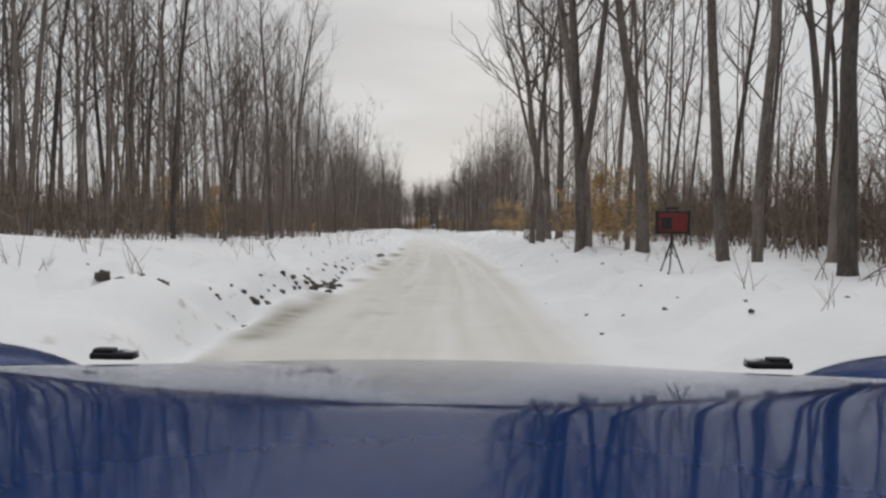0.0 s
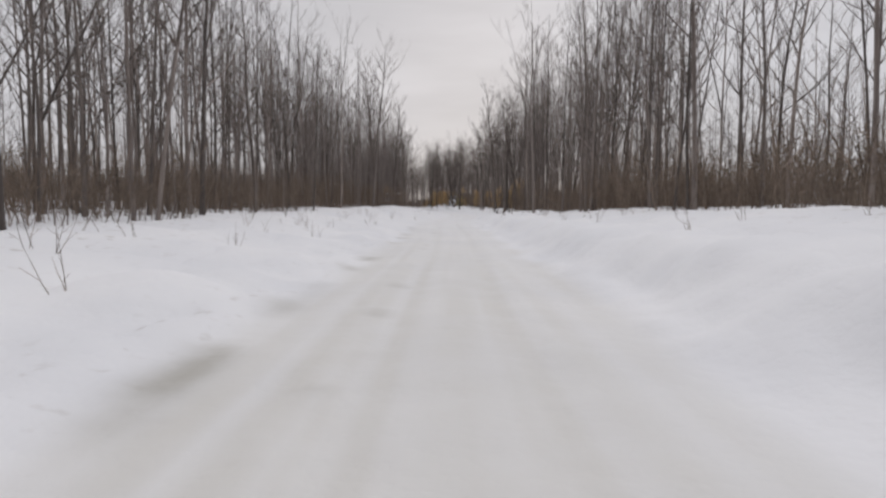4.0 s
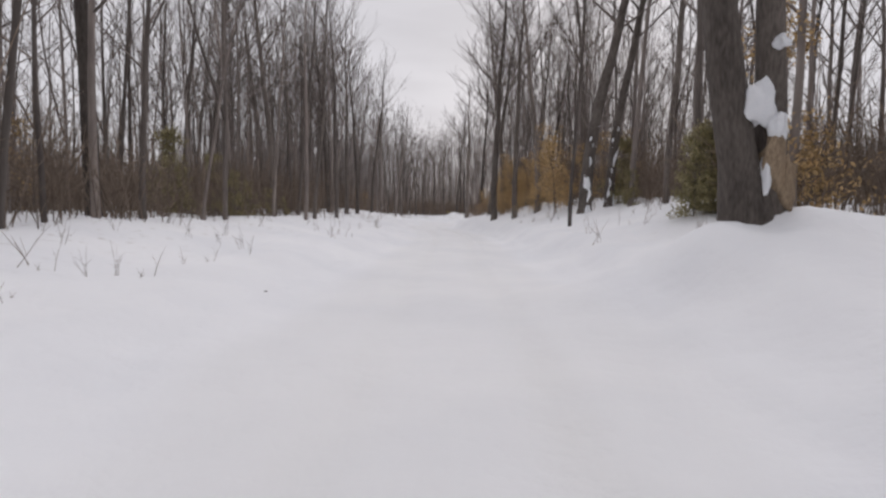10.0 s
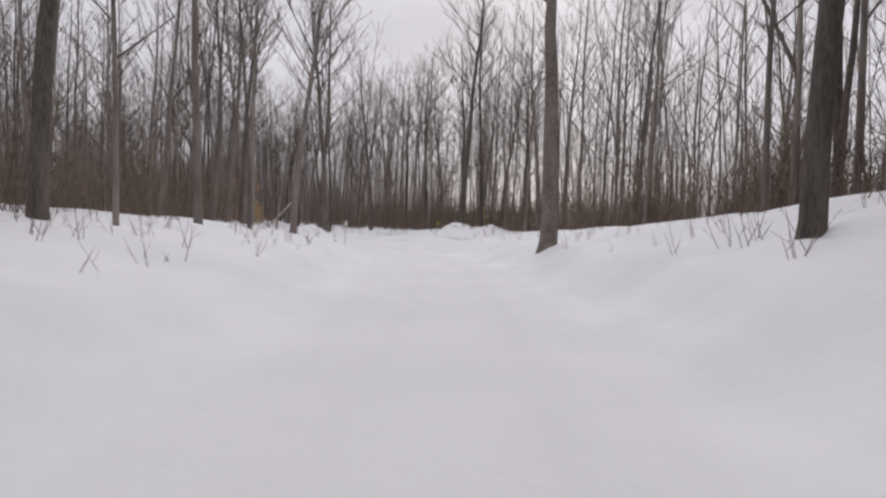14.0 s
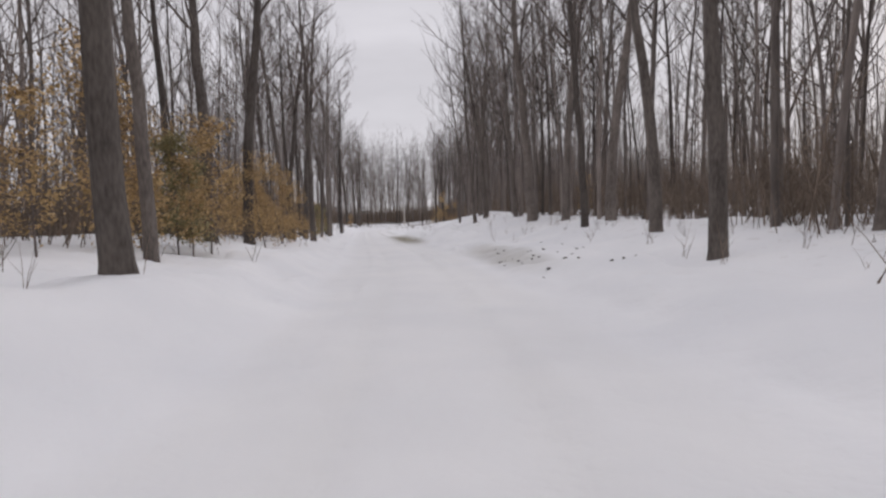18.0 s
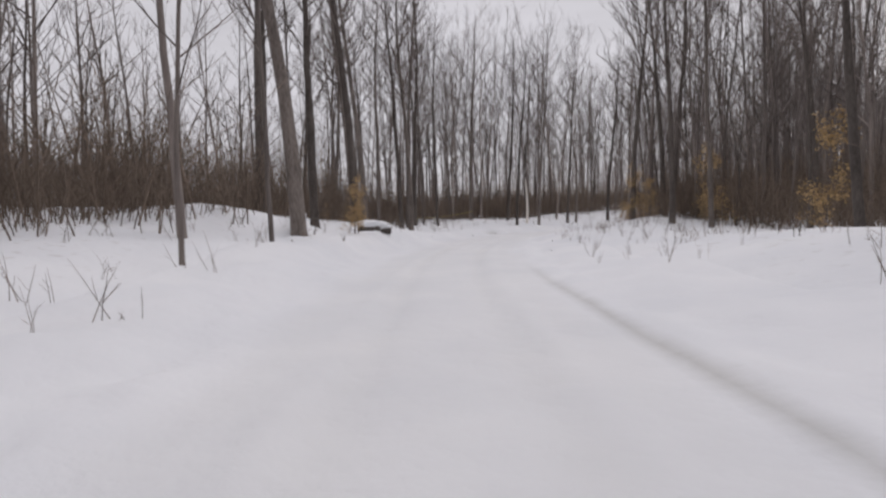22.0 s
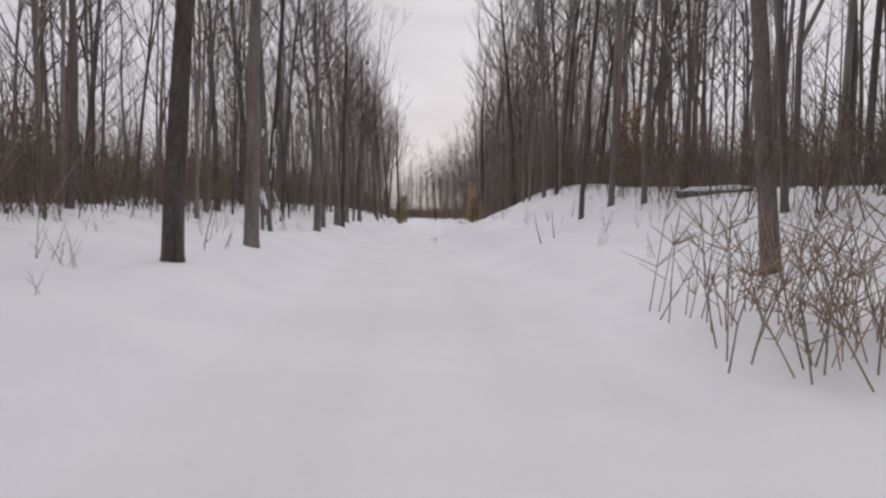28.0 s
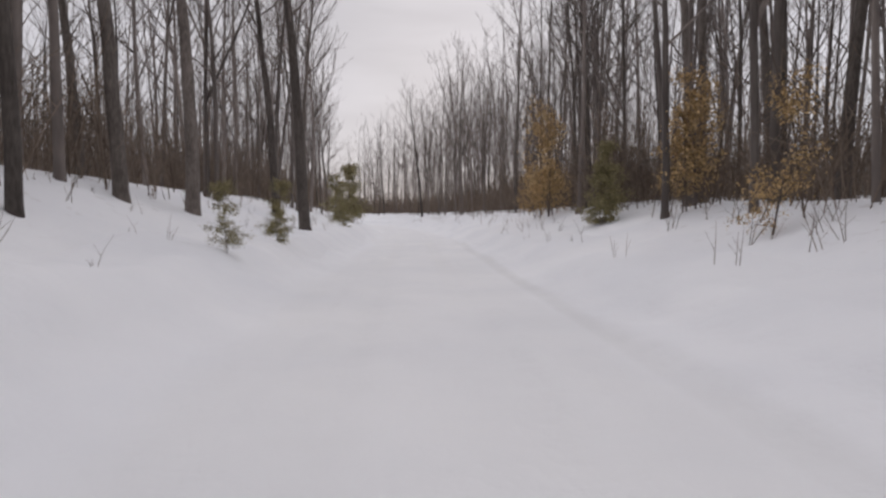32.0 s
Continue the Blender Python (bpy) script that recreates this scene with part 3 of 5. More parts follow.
def along(x, y):
    """Station on the road and distance to the right of its middle."""
    x, y = np.atleast_1d(np.asarray(x, float)), np.atleast_1d(np.asarray(y, float))
    st, d = np.zeros(len(x)), np.zeros(len(x))
    for a in range(0, len(x), 20000):
        px, py = x[a:a + 20000], y[a:a + 20000]
        q = (px[:, None] - CURVE[None, :, 0]) ** 2 + (py[:, None] - CURVE[None, :, 1]) ** 2
        i = q.argmin(1)
        side = (px - CURVE[i, 0]) * TANGENT[i, 1] - (py - CURVE[i, 1]) * TANGENT[i, 0]
        st[a:a + 20000], d[a:a + 20000] = STATION[i], np.sign(side) * np.sqrt(q[np.arange(len(px)), i])
    return st, d


def land(x, y):
    st, d = along(x, y)
    x, y = np.atleast_1d(np.asarray(x, float)), np.atleast_1d(np.asarray(y, float))
    ad = np.abs(d)
    b = np.array(BANKS)
    near = np.where(d < 0, np.interp(st, b[:, 0], b[:, 1]), np.interp(st, b[:, 0], b[:, 3]))
    far = np.where(d < 0, np.interp(st, b[:, 0], b[:, 2]), np.interp(st, b[:, 0], b[:, 4]))
    edge = 2.35 + 0.25 * lattice(x, y, 3.0, 4)
    h = near * smooth(edge, edge + 1.6, ad) + (far - near) * smooth(3.6, 9.5, ad)
    calm = 1 - 0.9 * np.exp(-((st - 20.62) / 0.6) ** 4 - ((d - 2.2) / 1.5) ** 4)
    h = h + 0.10 * calm * lattice(x, y, 1.1, 1) * smooth(edge, edge + 0.8, ad) * (1 - 0.5 * smooth(6, 9, ad))
    h = h + 0.14 * lattice(x, y, 2.7, 2) * smooth(2.8, 5.0, ad) + 0.35 * lattice(x, y, 9.0, 3) * smooth(7.0, 14.0, ad)
    h = h + 0.9 * lattice(x, y, 31.0, 6) * smooth(14.0, 40.0, ad)
    rut = np.exp(-((ad - 0.78 - 0.06 * lattice(x, y, 7.0, 8)) / 0.20) ** 2)
    h = h - 0.055 * rut * (0.7 + 0.5 * lattice(x, y, 4.0, 15)) + 0.03 * np.exp(-((ad - 1.2) / 0.15) ** 2) * (1 + lattice(x, y, 0.9, 16)) + 0.05 * calm * lattice(x, y, 0.45, 17) * smooth(edge - 0.1, edge + 0.3, ad) * (1 - smooth(3.2, 5.0, ad)) + 0.08 * calm * np.exp(-((ad - edge - 0.25) / 0.3) ** 2) * (1 + lattice(x, y, 1.6, 14)) + 0.014 * lattice(x, y, 0.6, 9) * (1 - smooth(2.0, 2.6, ad))
    early = 1 - smooth(3.0, 6.0, st)
    bank = early * smooth(edge + 0.1, edge + 0.7, ad) * (1 - smooth(5.5, 9.0, ad))
    h = h + bank * (0.12 * lattice(x, y, 0.38, 41) + 0.15 * lattice(x, y, 0.85, 42))
    trench = early * (1 - smooth(2.4, 3.4, st))
    h = h - 0.16 * trench * np.exp(-((d + 2.75 + 0.12 * lattice(x, y, 2.0, 43)) / 0.2) ** 2) + 0.12 * trench * np.exp(-((d + 3.35) / 0.3) ** 2)
    for hx, hy, hr, hh in HEAPS:
        q = ((x - hx) ** 2 + (y - hy) ** 2) / hr**2
        h = h + hh * np.exp(-q) * (1 + 0.25 * lattice(x, y, 0.8, 12))
    return h, st, d


def ground_z(x, y):
    return float(land(x, y)[0][0])


def beside(st, d):
    """The point d metres to the right of the road's middle at a station."""
    i = int(np.clip(np.searchsorted(STATION, st), 0, len(STATION) - 1))
    return CURVE[i, 0] + TANGENT[i, 1] * d, CURVE[i, 1] - TANGENT[i, 0] * d


def spread(lo, hi, step):
    mid = np.arange(lo, hi, step)
    out = step * np.cumsum(1.22 ** np.arange(1, 32))
    return np.concatenate([(lo - out)[::-1], mid, hi - step + out])


def mesh_object(name, verts, faces, mats, parent=None, label="", smooth_shade=True):
    me = bpy.data.meshes.new(name)
    me.from_pydata([tuple(v) for v in verts], [], [tuple(f) for f in faces])
    for mm in mats if isinstance(mats, (list, tuple)) else [mats]:
        me.materials.append(mm)
    if smooth_shade:
        me.polygons.foreach_set("use_smooth", [True] * len(me.polygons))
    ob = new(name, me)
    if parent:
        ob.parent = parent
    if label:
        ob["label"] = label
    return ob


def array_mesh(name, v, f):
    """A mesh from arrays of points and of four-sided or three-sided faces."""
    me = bpy.data.meshes.new(name)
    me.vertices.add(len(v))
    me.vertices.foreach_set("co", np.asarray(v, np.float32).ravel())
    k = f.shape[1]
    me.loops.add(f.size)
    me.loops.foreach_set("vertex_index", f.astype(np.int32).ravel())
    me.polygons.add(len(f))
    me.polygons.foreach_set("loop_start", np.arange(0, f.size, k, dtype=np.int32))
    me.polygons.foreach_set("use_smooth", np.ones(len(f), bool))
    me.update(calc_edges=True)
    return me


def surface(name, v, f, st, d, label):
    me = array_mesh(name, v, f)
    ad = np.abs(d)
    x, y = v[:, 0], v[:, 1]
    early = 1 - smooth(2.5, 6.5, st)
    rut = np.exp(-((ad - 0.8 - 0.06 * lattice(x, y, 7.0, 8)) / 0.26) ** 2)
    streak = 0.5 + 0.35 * lattice(d * 40.0, st * 9.0, 10.0, 33) + 0.25 * lattice(d * 40.0, st * 30.0, 5.0, 34)
    packed = (1 - smooth(1.7, 2.5, ad + 0.25 * lattice(x, y, 2.2, 35))) * (0.15 + early * (0.30 + 0.75 * streak)) + 0.11 * rut * (0.6 + 0.6 * lattice(x, y, 5.0, 31)) * (1 - 0.9 * early)
    # bare patches and rut lines share one dark tint
    mud_and_ruts = np.zeros(len(x))
    for ms, md, ml, mw, ma in MUD_AND_RUTS:
        mud_and_ruts = np.maximum(mud_and_ruts, ma * np.exp(-((st - ms) / ml) ** 4 - ((d - md) / mw) ** 4))
    mud_and_ruts = np.maximum(mud_and_ruts, 0.85 * early * np.exp(-((d + 2.2) / 0.28) ** 2) * smooth(-0.3, 0.5, lattice(x, y, 1.4, 21)))
    mud_and_ruts = np.maximum(mud_and_ruts, 0.5 * early * np.exp(-((d + 0.9) / 0.25) ** 2) * smooth(0.35, 0.9, lattice(x, y, 0.7, 22)))
    litter = smooth(4.5, 9.0, ad) * 0.55 + 0.5 * early * np.exp(-((d + 2.9) / 0.6) ** 2)
    for key, val in (("packed", packed), ("mud_and_ruts", mud_and_ruts), ("litter", litter)):
        at = me.attributes.new(key, "FLOAT", "POINT")
        at.data.foreach_set("value", np.clip(val, 0, 1).astype(np.float32))
    me.materials.append(SNOW)
    return tagged(new(name, me), label, name, kind="structure")


def quads(nx, ny):
    idx = np.arange(nx * ny).reshape(ny, nx)
    return np.stack([idx[:-1, :-1], idx[:-1, 1:], idx[1:, 1:], idx[1:, :-1]], -1).reshape(-1, 4)


def build_ground():
    lo, hi = CURVE.min(0) - 12, CURVE.max(0) + 12
    xs, ys = spread(lo[0], hi[0], 0.66), spread(lo[1], hi[1], 0.66)
    gx, gy = np.meshgrid(xs, ys)
    h, st, d = land(gx.ravel(), gy.ravel())
    h = h - 0.35 * (1 - smooth(4.4, 5.2, np.abs(d))) * (st < END - 0.2)
    surface("ground", np.stack([gx.ravel(), gy.ravel(), h], -1), quads(len(xs), len(ys)), st, d, "snow-covered forest floor with drifted banks and litter")


def build_road():
    side = np.concatenate([np.linspace(-5.6, -3.1, 14), np.linspace(-3.0, 3.0, 61), np.linspace(3.1, 5.6, 14)])
    step = np.concatenate([[0], np.cumsum(np.linalg.norm(np.diff(CURVE, axis=0), axis=1))])
    at = np.arange(0, step[-1], 0.26)
    c = np.stack([np.interp(at, step, CURVE[:, k]) for k in (0, 1)], -1)
    t = np.stack([np.interp(at, step, TANGENT[:, k]) for k in (0, 1)], -1)
    t /= np.linalg.norm(t, axis=1)[:, None]
    x = c[:, :1] + t[:, 1:] * side
    y = c[:, 1:] - t[:, :1] * side
    st = np.repeat(np.interp(at, step, STATION), len(side))
    d = np.tile(side, len(at))
    x, y = x.ravel(), y.ravel()
    h = land(x, y)[0] - 0.22 * smooth(5.0, 5.6, np.abs(d))
    surface("road", np.stack([x, y, h], -1), quads(len(side), len(at)), st, d, "packed snow lane with wheel ruts between snow berms")


build_ground()
build_road()

# ---- trees ----
def tube(path, radii, sides, verts, faces):
    path = [Vector(p) for p in path]
    base = len(verts)
    for i, p in enumerate(path):
        t = (path[min(i + 1, len(path) - 1)] - path[max(i - 1, 0)]).normalized()
        a = t.cross(Vector((0.13, 0.97, 0.21))).normalized()
        b = t.cross(a)
        for k in range(sides):
            w = 2 * math.pi * k / sides
            verts.append(p + (a * math.cos(w) + b * math.sin(w)) * radii[i])
    for i in range(len(path) - 1):
        for k in range(sides):
            n = (k + 1) % sides
            faces.append((base + i * sides + k, base + i * sides + n, base + (i + 1) * sides + n, base + (i + 1) * sides + k))


def wander(start, way, length, n, rnd, bend, lift):
    pts, p, w, st = [Vector(start)], Vector(start), Vector(way).normalized(), length / n
    for _ in range(n):
        w = (w + Vector((rnd.uniform(-bend, bend), rnd.uniform(-bend, bend), lift + rnd.uniform(-bend, bend) * 0.5))).normalized()
        p = p + w * st
        pts.append(p.copy())
    return pts


def bare_tree(seed, height, radius, first, limbs, twigs, sides=9, fork=False, lean=0.02, spread_out=1.0, sub=2, fine=0.0065, n=12, seg=5, tseg=2):
    """Trunk and crown of a leafless tree, as two lists of points and faces."""
    rnd = random.Random(seed)
    tv, tf, cv, cf = [], [], [], []
    stems = []
    way = (rnd.uniform(-lean, lean), rnd.uniform(-lean, lean), 1)
    main = wander((0, 0, -0.3), way, height + 0.3, n, rnd, 0.055, 0.045)
    rad = [radius * (1.5 if i == 0 else 1.0) * (1 - 0.93 * (i / n) ** 1.15) + 0.006 for i in range(n + 1)]
    foot = main[0].lerp(main[1], 0.34)
    tube([main[0], foot] + main[1:], [radius * 1.45, radius * 1.07] + rad[1:], sides, tv, tf)
    stems.append((main, rad))
    if fork:
        i = rnd.choice((2, 3, 4)) * n // 12
        second = wander(main[i], (rnd.uniform(-0.4, 0.4), rnd.uniform(-0.4, 0.4), 1), height * (1 - i / n) * 0.95, n, rnd, 0.05, 0.06)
        r2 = [rad[i] * 0.8 * (1 - 0.93 * (k / n)) + 0.006 for k in range(n + 1)]
        tube(second, r2, sides - 2, tv, tf)
        stems.append((second, r2))
    for k in range(limbs):
        path, rr = stems[k % len(stems)]
        u = first + (0.97 - first) * (k + rnd.random()) / limbs
        i = min(int(u * n), n - 1)
        p = path[i].lerp(path[i + 1], u * n - i)
        a = k * 2.4 + rnd.uniform(-0.5, 0.5)
        up = rnd.uniform(0.35, 1.35) + 0.4 * u
        size = (1 - u * 0.62) * height * rnd.uniform(0.17, 0.38) * spread_out
        r = min(rr[i] * 0.5, 0.012 + size * 0.011)
        limb = wander(p, (math.cos(a), math.sin(a), up), size, seg, rnd, 0.16, 0.10)
        tube(limb, [r * (1 - 0.8 * q / seg) for q in range(seg + 1)], 3, cv, cf)
        for j in range(twigs):
            q = rnd.uniform(0.25, 1.0) * seg
            i2 = min(int(q), seg - 1)
            p2 = limb[i2].lerp(limb[i2 + 1], q - i2)
            w = (limb[i2 + 1] - limb[i2]).normalized()
            w2 = w + Vector((rnd.uniform(-0.9, 0.9), rnd.uniform(-0.9, 0.9), rnd.uniform(-0.2, 0.8)))
            ln = size * rnd.uniform(0.22, 0.5)
            rt = max(r * 0.42, fine)
            tw = wander(p2, w2, ln, tseg, rnd, 0.2, 0.1)
            tube(tw, [rt * (1 - 0.5 * q / tseg) for q in range(tseg + 1)], 3, cv, cf)
            for e in range(sub):
                w3 = (tw[-1] - tw[-2]).normalized() + Vector((rnd.uniform(-0.9, 0.9), rnd.uniform(-0.9, 0.9), rnd.uniform(-0.1, 0.7)))
                t3 = wander(tw[-2 + e % 2], w3, ln * 0.6, 1, rnd, 0.2, 0.1)
                tube(t3, [rt * 0.7, rt * 0.4], 3, cv, cf)
    return tv, tf, cv, cf


def data_mesh(name, v, f, mat):
    me = bpy.data.meshes.new(name)
    me.from_pydata([tuple(p) for p in v], [], f)
    me.materials.append(mat)
    me.polygons.foreach_set("use_smooth", [True] * len(me.polygons))
    return me


def clear_of(x, y, spots, gap):
    return all((x - a) ** 2 + (y - b) ** 2 > gap * gap for a, b in spots)


# height, trunk radius, first limb, limbs, twigs to a limb, forked
KINDS = ((17.5, 0.17, 0.42, 22, 6, False), (16.0, 0.13, 0.48, 20, 6, False), (18.5, 0.22, 0.38, 24, 6, True), (15.0, 0.10, 0.40, 20, 5, False),
         (14.0, 0.085, 0.45, 18, 5, False), (17.0, 0.15, 0.36, 24, 6, True), (12.5, 0.065, 0.35, 18, 5, False), (16.5, 0.12, 0.5, 18, 6, False),
         (10.5, 0.05, 0.30, 16, 5, False), (18.0, 0.19, 0.45, 22, 6, False))
MODELS = []
for ki, (kh, kr, kf, kl, kt, kfork) in enumerate(KINDS):
    tv, tf, cv, cf = bare_tree(100 + ki, kh, kr, kf, kl, kt, fork=kfork)
    MODELS.append((data_mesh("trunk", tv, tf, BARK), data_mesh("crown", cv, cf, TWIG)))

tv, tf, cv, cf = bare_tree(141, 12.0, 0.15, 0.42, 20, 8, fork=True, spread_out=1.45)
MODELS.append((data_mesh("trunk", tv, tf, BARK), data_mesh("crown", cv, cf, TWIG)))
tv, tf, cv, cf = bare_tree(143, 17.0, 0.24, 0.16, 22, 7, spread_out=1.15)
MODELS.append((data_mesh("trunk", tv, tf, BARK), data_mesh("crown", cv, cf, TWIG)))
GIRTHS = [k[1] for k in KINDS] + [0.15, 0.24]

SPOTS = []


def plant_tree(x, y, kind, scale, turn, lean=0.0, label="tall leafless grey-brown tree standing in the snow", girth=1.0):
    t = new("tree")
    for me, nm in zip(MODELS[kind], ("trunk", "crown")):
        o = new(nm, me)
        o.parent = t
    t.matrix_world = pose(x, y, ground_z(x, y) - 0.05, lean * math.cos(turn), lean * math.sin(turn), math.degrees(turn)) @ Matrix.Diagonal((scale * girth, scale * girth, scale, 1))
    SPOTS.append((x, y))
    return tagged(t, label, "tree", group="trees beside the lane")


def snow_on(tree, kind, way, seed, top=3.2):
    """Crusts of driven snow on one side of a trunk."""
    me = MODELS[kind][0]
    rings = [(sum((me.vertices[i * 9 + k].co for k in range(9)), Vector()) / 9, (me.vertices[i * 9].co - me.vertices[i * 9 + 4].co).length / 2) for i in range(6)]
    o, nu, nv = Vector((seed * 3.7, seed * 1.9, 0)), 14, 60
    vs, fs = [], []
    for j in range(nv + 1):
        z = top * j / nv
        i = max(q for q in range(5) if rings[q][0].z <= max(z, 0.0) or q == 0)
        u = (z - rings[i][0].z) / (rings[i + 1][0].z - rings[i][0].z)
        c, r = rings[i][0].lerp(rings[i + 1][0], u), rings[i][1] * (1 - u) + rings[i + 1][1] * u
        for k in range(nu + 1):
            w = 2.4 * (k / nu - 0.5)
            g = noise.noise(Vector((w * 0.9, z * 1.1, 0)) + o) + 0.5 * noise.noise(Vector((w * 2.5, z * 3.4, 3)) + o) - 0.35 * abs(w) - 0.05 + 0.5 * max(0.0, 0.4 - z)
            d = r * (0.90 + min(max(g, 0.0) * 0.75, 0.30))
            vs.append(Vector((c.x + math.cos(way + w) * d, c.y + math.sin(way + w) * d, z)))
    for j in range(nv):
        for k in range(nu):
            q = j * (nu + 1) + k
            fs.append((q, q + 1, q + nu + 2, q + nu + 1))
    mesh_object("snow_crust", vs, fs, SNOWCAP, tree, "snow plastered on the bark")


for li, (lx, ly, lk, lsc, lg) in enumerate(LANDMARKS):
    grown = plant_tree(lx, ly, lk, lsc, (lx * 7.3 + ly * 3.1) % 6.28, 0.6, "thick leafless grey trunk close beside the snowy lane" if GIRTHS[lk] * lg * lsc > 0.16 else "slim leafless tree close beside the snowy lane", lg)
    if any((lx - q[0]) ** 2 + (ly - q[1]) ** 2 < 6 for q in PLASTERED):
        # the side that faces the weather
        turn = (lx * 7.3 + ly * 3.1) % 6.28
        snow_on(grown, lk, -1.5 - turn, li, 4.2)

# the old twin-stemmed tree on the bank
def twin_tree(x, y):
    rnd = random.Random(52)
    t = tagged(new("twin_tree"), "old grey tree with two stems and snow in the fork", "tree")
    left = wander((-0.10, 0, -0.3), (-0.24, 0.0, 1), 17, 14, rnd, 0.03, 0.03)
    right = wander((0.32, 0.05, -0.3), (-0.02, 0.02, 1), 15, 14, rnd, 0.035, 0.05)
    cv, cf = [], []
    for path, r in ((left, 0.36), (right, 0.30)):
        v, f = [], []
        rad = [r * (1.45 if i == 0 else 1.0) * (1 - 0.9 * (i / 14) ** 1.2) for i in range(15)]
        tube(path, rad, 14, v, f)
        mesh_object("stem", v, f, BARK, t, "thick furrowed grey stem")
        for k in range(16):
            i = 4 + k * 10 // 16
            a = k * 2.4 + rnd.uniform(-0.4, 0.4)
            limb = wander(path[i], (math.cos(a), math.sin(a), rnd.uniform(0.4, 1.0)), rnd.uniform(2.2, 4.5), 5, rnd, 0.2, 0.08)
            tube(limb, [rad[i] * 0.4 * (1 - 0.17 * q) for q in range(6)], 4, cv, cf)
            for _ in range(7):
                q = rnd.choice((1, 2, 3, 4, 5))
                tube(wander(limb[q], (rnd.uniform(-1, 1), rnd.uniform(-1, 1), rnd.uniform(0, 1)), rnd.uniform(0.6, 1.6), 2, rnd, 0.25, 0.1), [0.018, 0.012, 0.006], 3, cv, cf)
    mesh_object("crown", cv, cf, TWIG, t)
    for px, pz, w, h, mat, word, say in ((-0.12, 1.85, 0.30, 0.40, SNOWCAP, "snow_clump", "snow lodged between the stems"), (0.22, 1.5, 0.16, 0.30, SNOWCAP, "snow_clump", "snow lodged between the stems"),
                                         (0.22, 3.0, 0.12, 0.12, SNOWCAP, "snow_clump", "snow lodged on the stem"), (0.02, 0.55, 0.10, 0.42, SNOWCAP, "snow_clump", "snow lodged in the torn bark"),
                                         (0.18, 0.85, 0.22, 0.55, WOOD, "bare_wood", "torn tan wood without bark"), (0.45, 0.5, 0.16, 0.5, WOOD, "bare_wood", "torn tan wood without bark")):
        bm = bmesh.new()
        bmesh.ops.create_icosphere(bm, subdivisions=3, radius=1.0)
        for q in bm.verts:
            q.co *= 1 + 0.6 * noise.noise(q.co * 1.3 + Vector((px * 9, pz * 5, 0))) + 0.16 * noise.noise(q.co * 3.2 + Vector((pz, 0, 4)))
            q.co = Vector((q.co.x * w + px, q.co.y * 0.15 - 0.27, q.co.z * h + pz))
        me = bpy.data.meshes.new(word)
        bm.to_mesh(me)
        bm.free()
        me.materials.append(mat)
        me.polygons.foreach_set("use_smooth", [True] * len(me.polygons))
        o = new(word, me)
        o.parent, o["label"] = t, say
    t.matrix_world = pose(x, y, ground_z(x, y), 0, 0, 12) @ Matrix.Scale(0.78, 4)
    SPOTS.append((x, y))


twin_tree(*TWIN_TREE)

def on_trail(x, y):
    (x0, y0), (x1, y1), half = TRAIL
    n = math.hypot(x1 - x0, y1 - y0)
    e, q = ((x - x0) * (x1 - x0) + (y - y0) * (y1 - y0)) / n, ((x - x0) * (y1 - y0) - (y - y0) * (x1 - x0)) / n
    return -3 < e < n and abs(q) < half + 0.02 * e


rng = random.Random(7)
b_clear = np.array(CLEAR)
count, stand = 0, []
for _ in range(9000):
    if count >= 260:
        break
    st = rng.uniform(0.3, END)
    side = rng.choice((-1, 1))
    c = np.interp(st, b_clear[:, 0], b_clear[:, 1 if side < 0 else 2])
    d = side * (c + 9.0 * rng.random() ** 1.2)
    x, y = beside(st, d)
    s2, d2 = along(x, y)
    c2 = np.interp(s2[0], b_clear[:, 0], b_clear[:, 1 if d2[0] < 0 else 2])
    if abs(d2[0]) < c2 or on_trail(x, y) or not clear_of(x, y, SPOTS, 1.5):
        continue
    k = rng.choice((0, 1, 1, 3, 3, 4, 4, 4, 6, 6, 6, 7, 7, 8, 8, 9))
    sc, turn, lean = rng.uniform(0.8, 1.12), rng.uniform(0, 6.28), rng.uniform(0, 3.6)
    if 6.9 < st < 8.8 and side < 0:
        sc *= 0.66
    if count < 88:
        plant_tree(x, y, k, sc, turn, lean)
    else:
        stand.append((k, x, y, ground_z(x, y) - 0.05, sc, turn, lean * 0.012))
        SPOTS.append((x, y))
    count += 1

# woods farther off, one mesh
def merged(name, models, places, mat, label, category):
    vs, fs, off = [], [], 0
    for k, x, y, z, sc, a, lean in places:
        v, f = models[k]
        c, s = math.cos(a), math.sin(a)
        q = v * sc
        p = np.stack([q[:, 0] * c - q[:, 1] * s + x + lean * q[:, 2], q[:, 0] * s + q[:, 1] * c + y + lean * 0.6 * q[:, 2], q[:, 2] + z], -1)
        vs.append(p)
        fs.append(f + off)
        off += len(v)
    me = array_mesh(name, np.concatenate(vs), np.concatenate(fs))
    me.materials.append(mat)
    return tagged(new(name, me), label, category, kind="stuff")


def as_arrays(v, f):
    return np.array([tuple(p) for p in v]), np.array(f)


def mesh_arrays(meshes):
    vs, fs, off = [], [], 0
    for me in meshes:
        v = np.empty(len(me.vertices) * 3, np.float32)
        me.vertices.foreach_get("co", v)
        q = np.empty(len(me.loops), np.int32)
        me.loops.foreach_get("vertex_index", q)
        vs.append(v.reshape(-1, 3))
        fs.append(q.reshape(-1, 4) + off)
        off += len(me.vertices)
    return np.concatenate(vs), np.concatenate(fs)


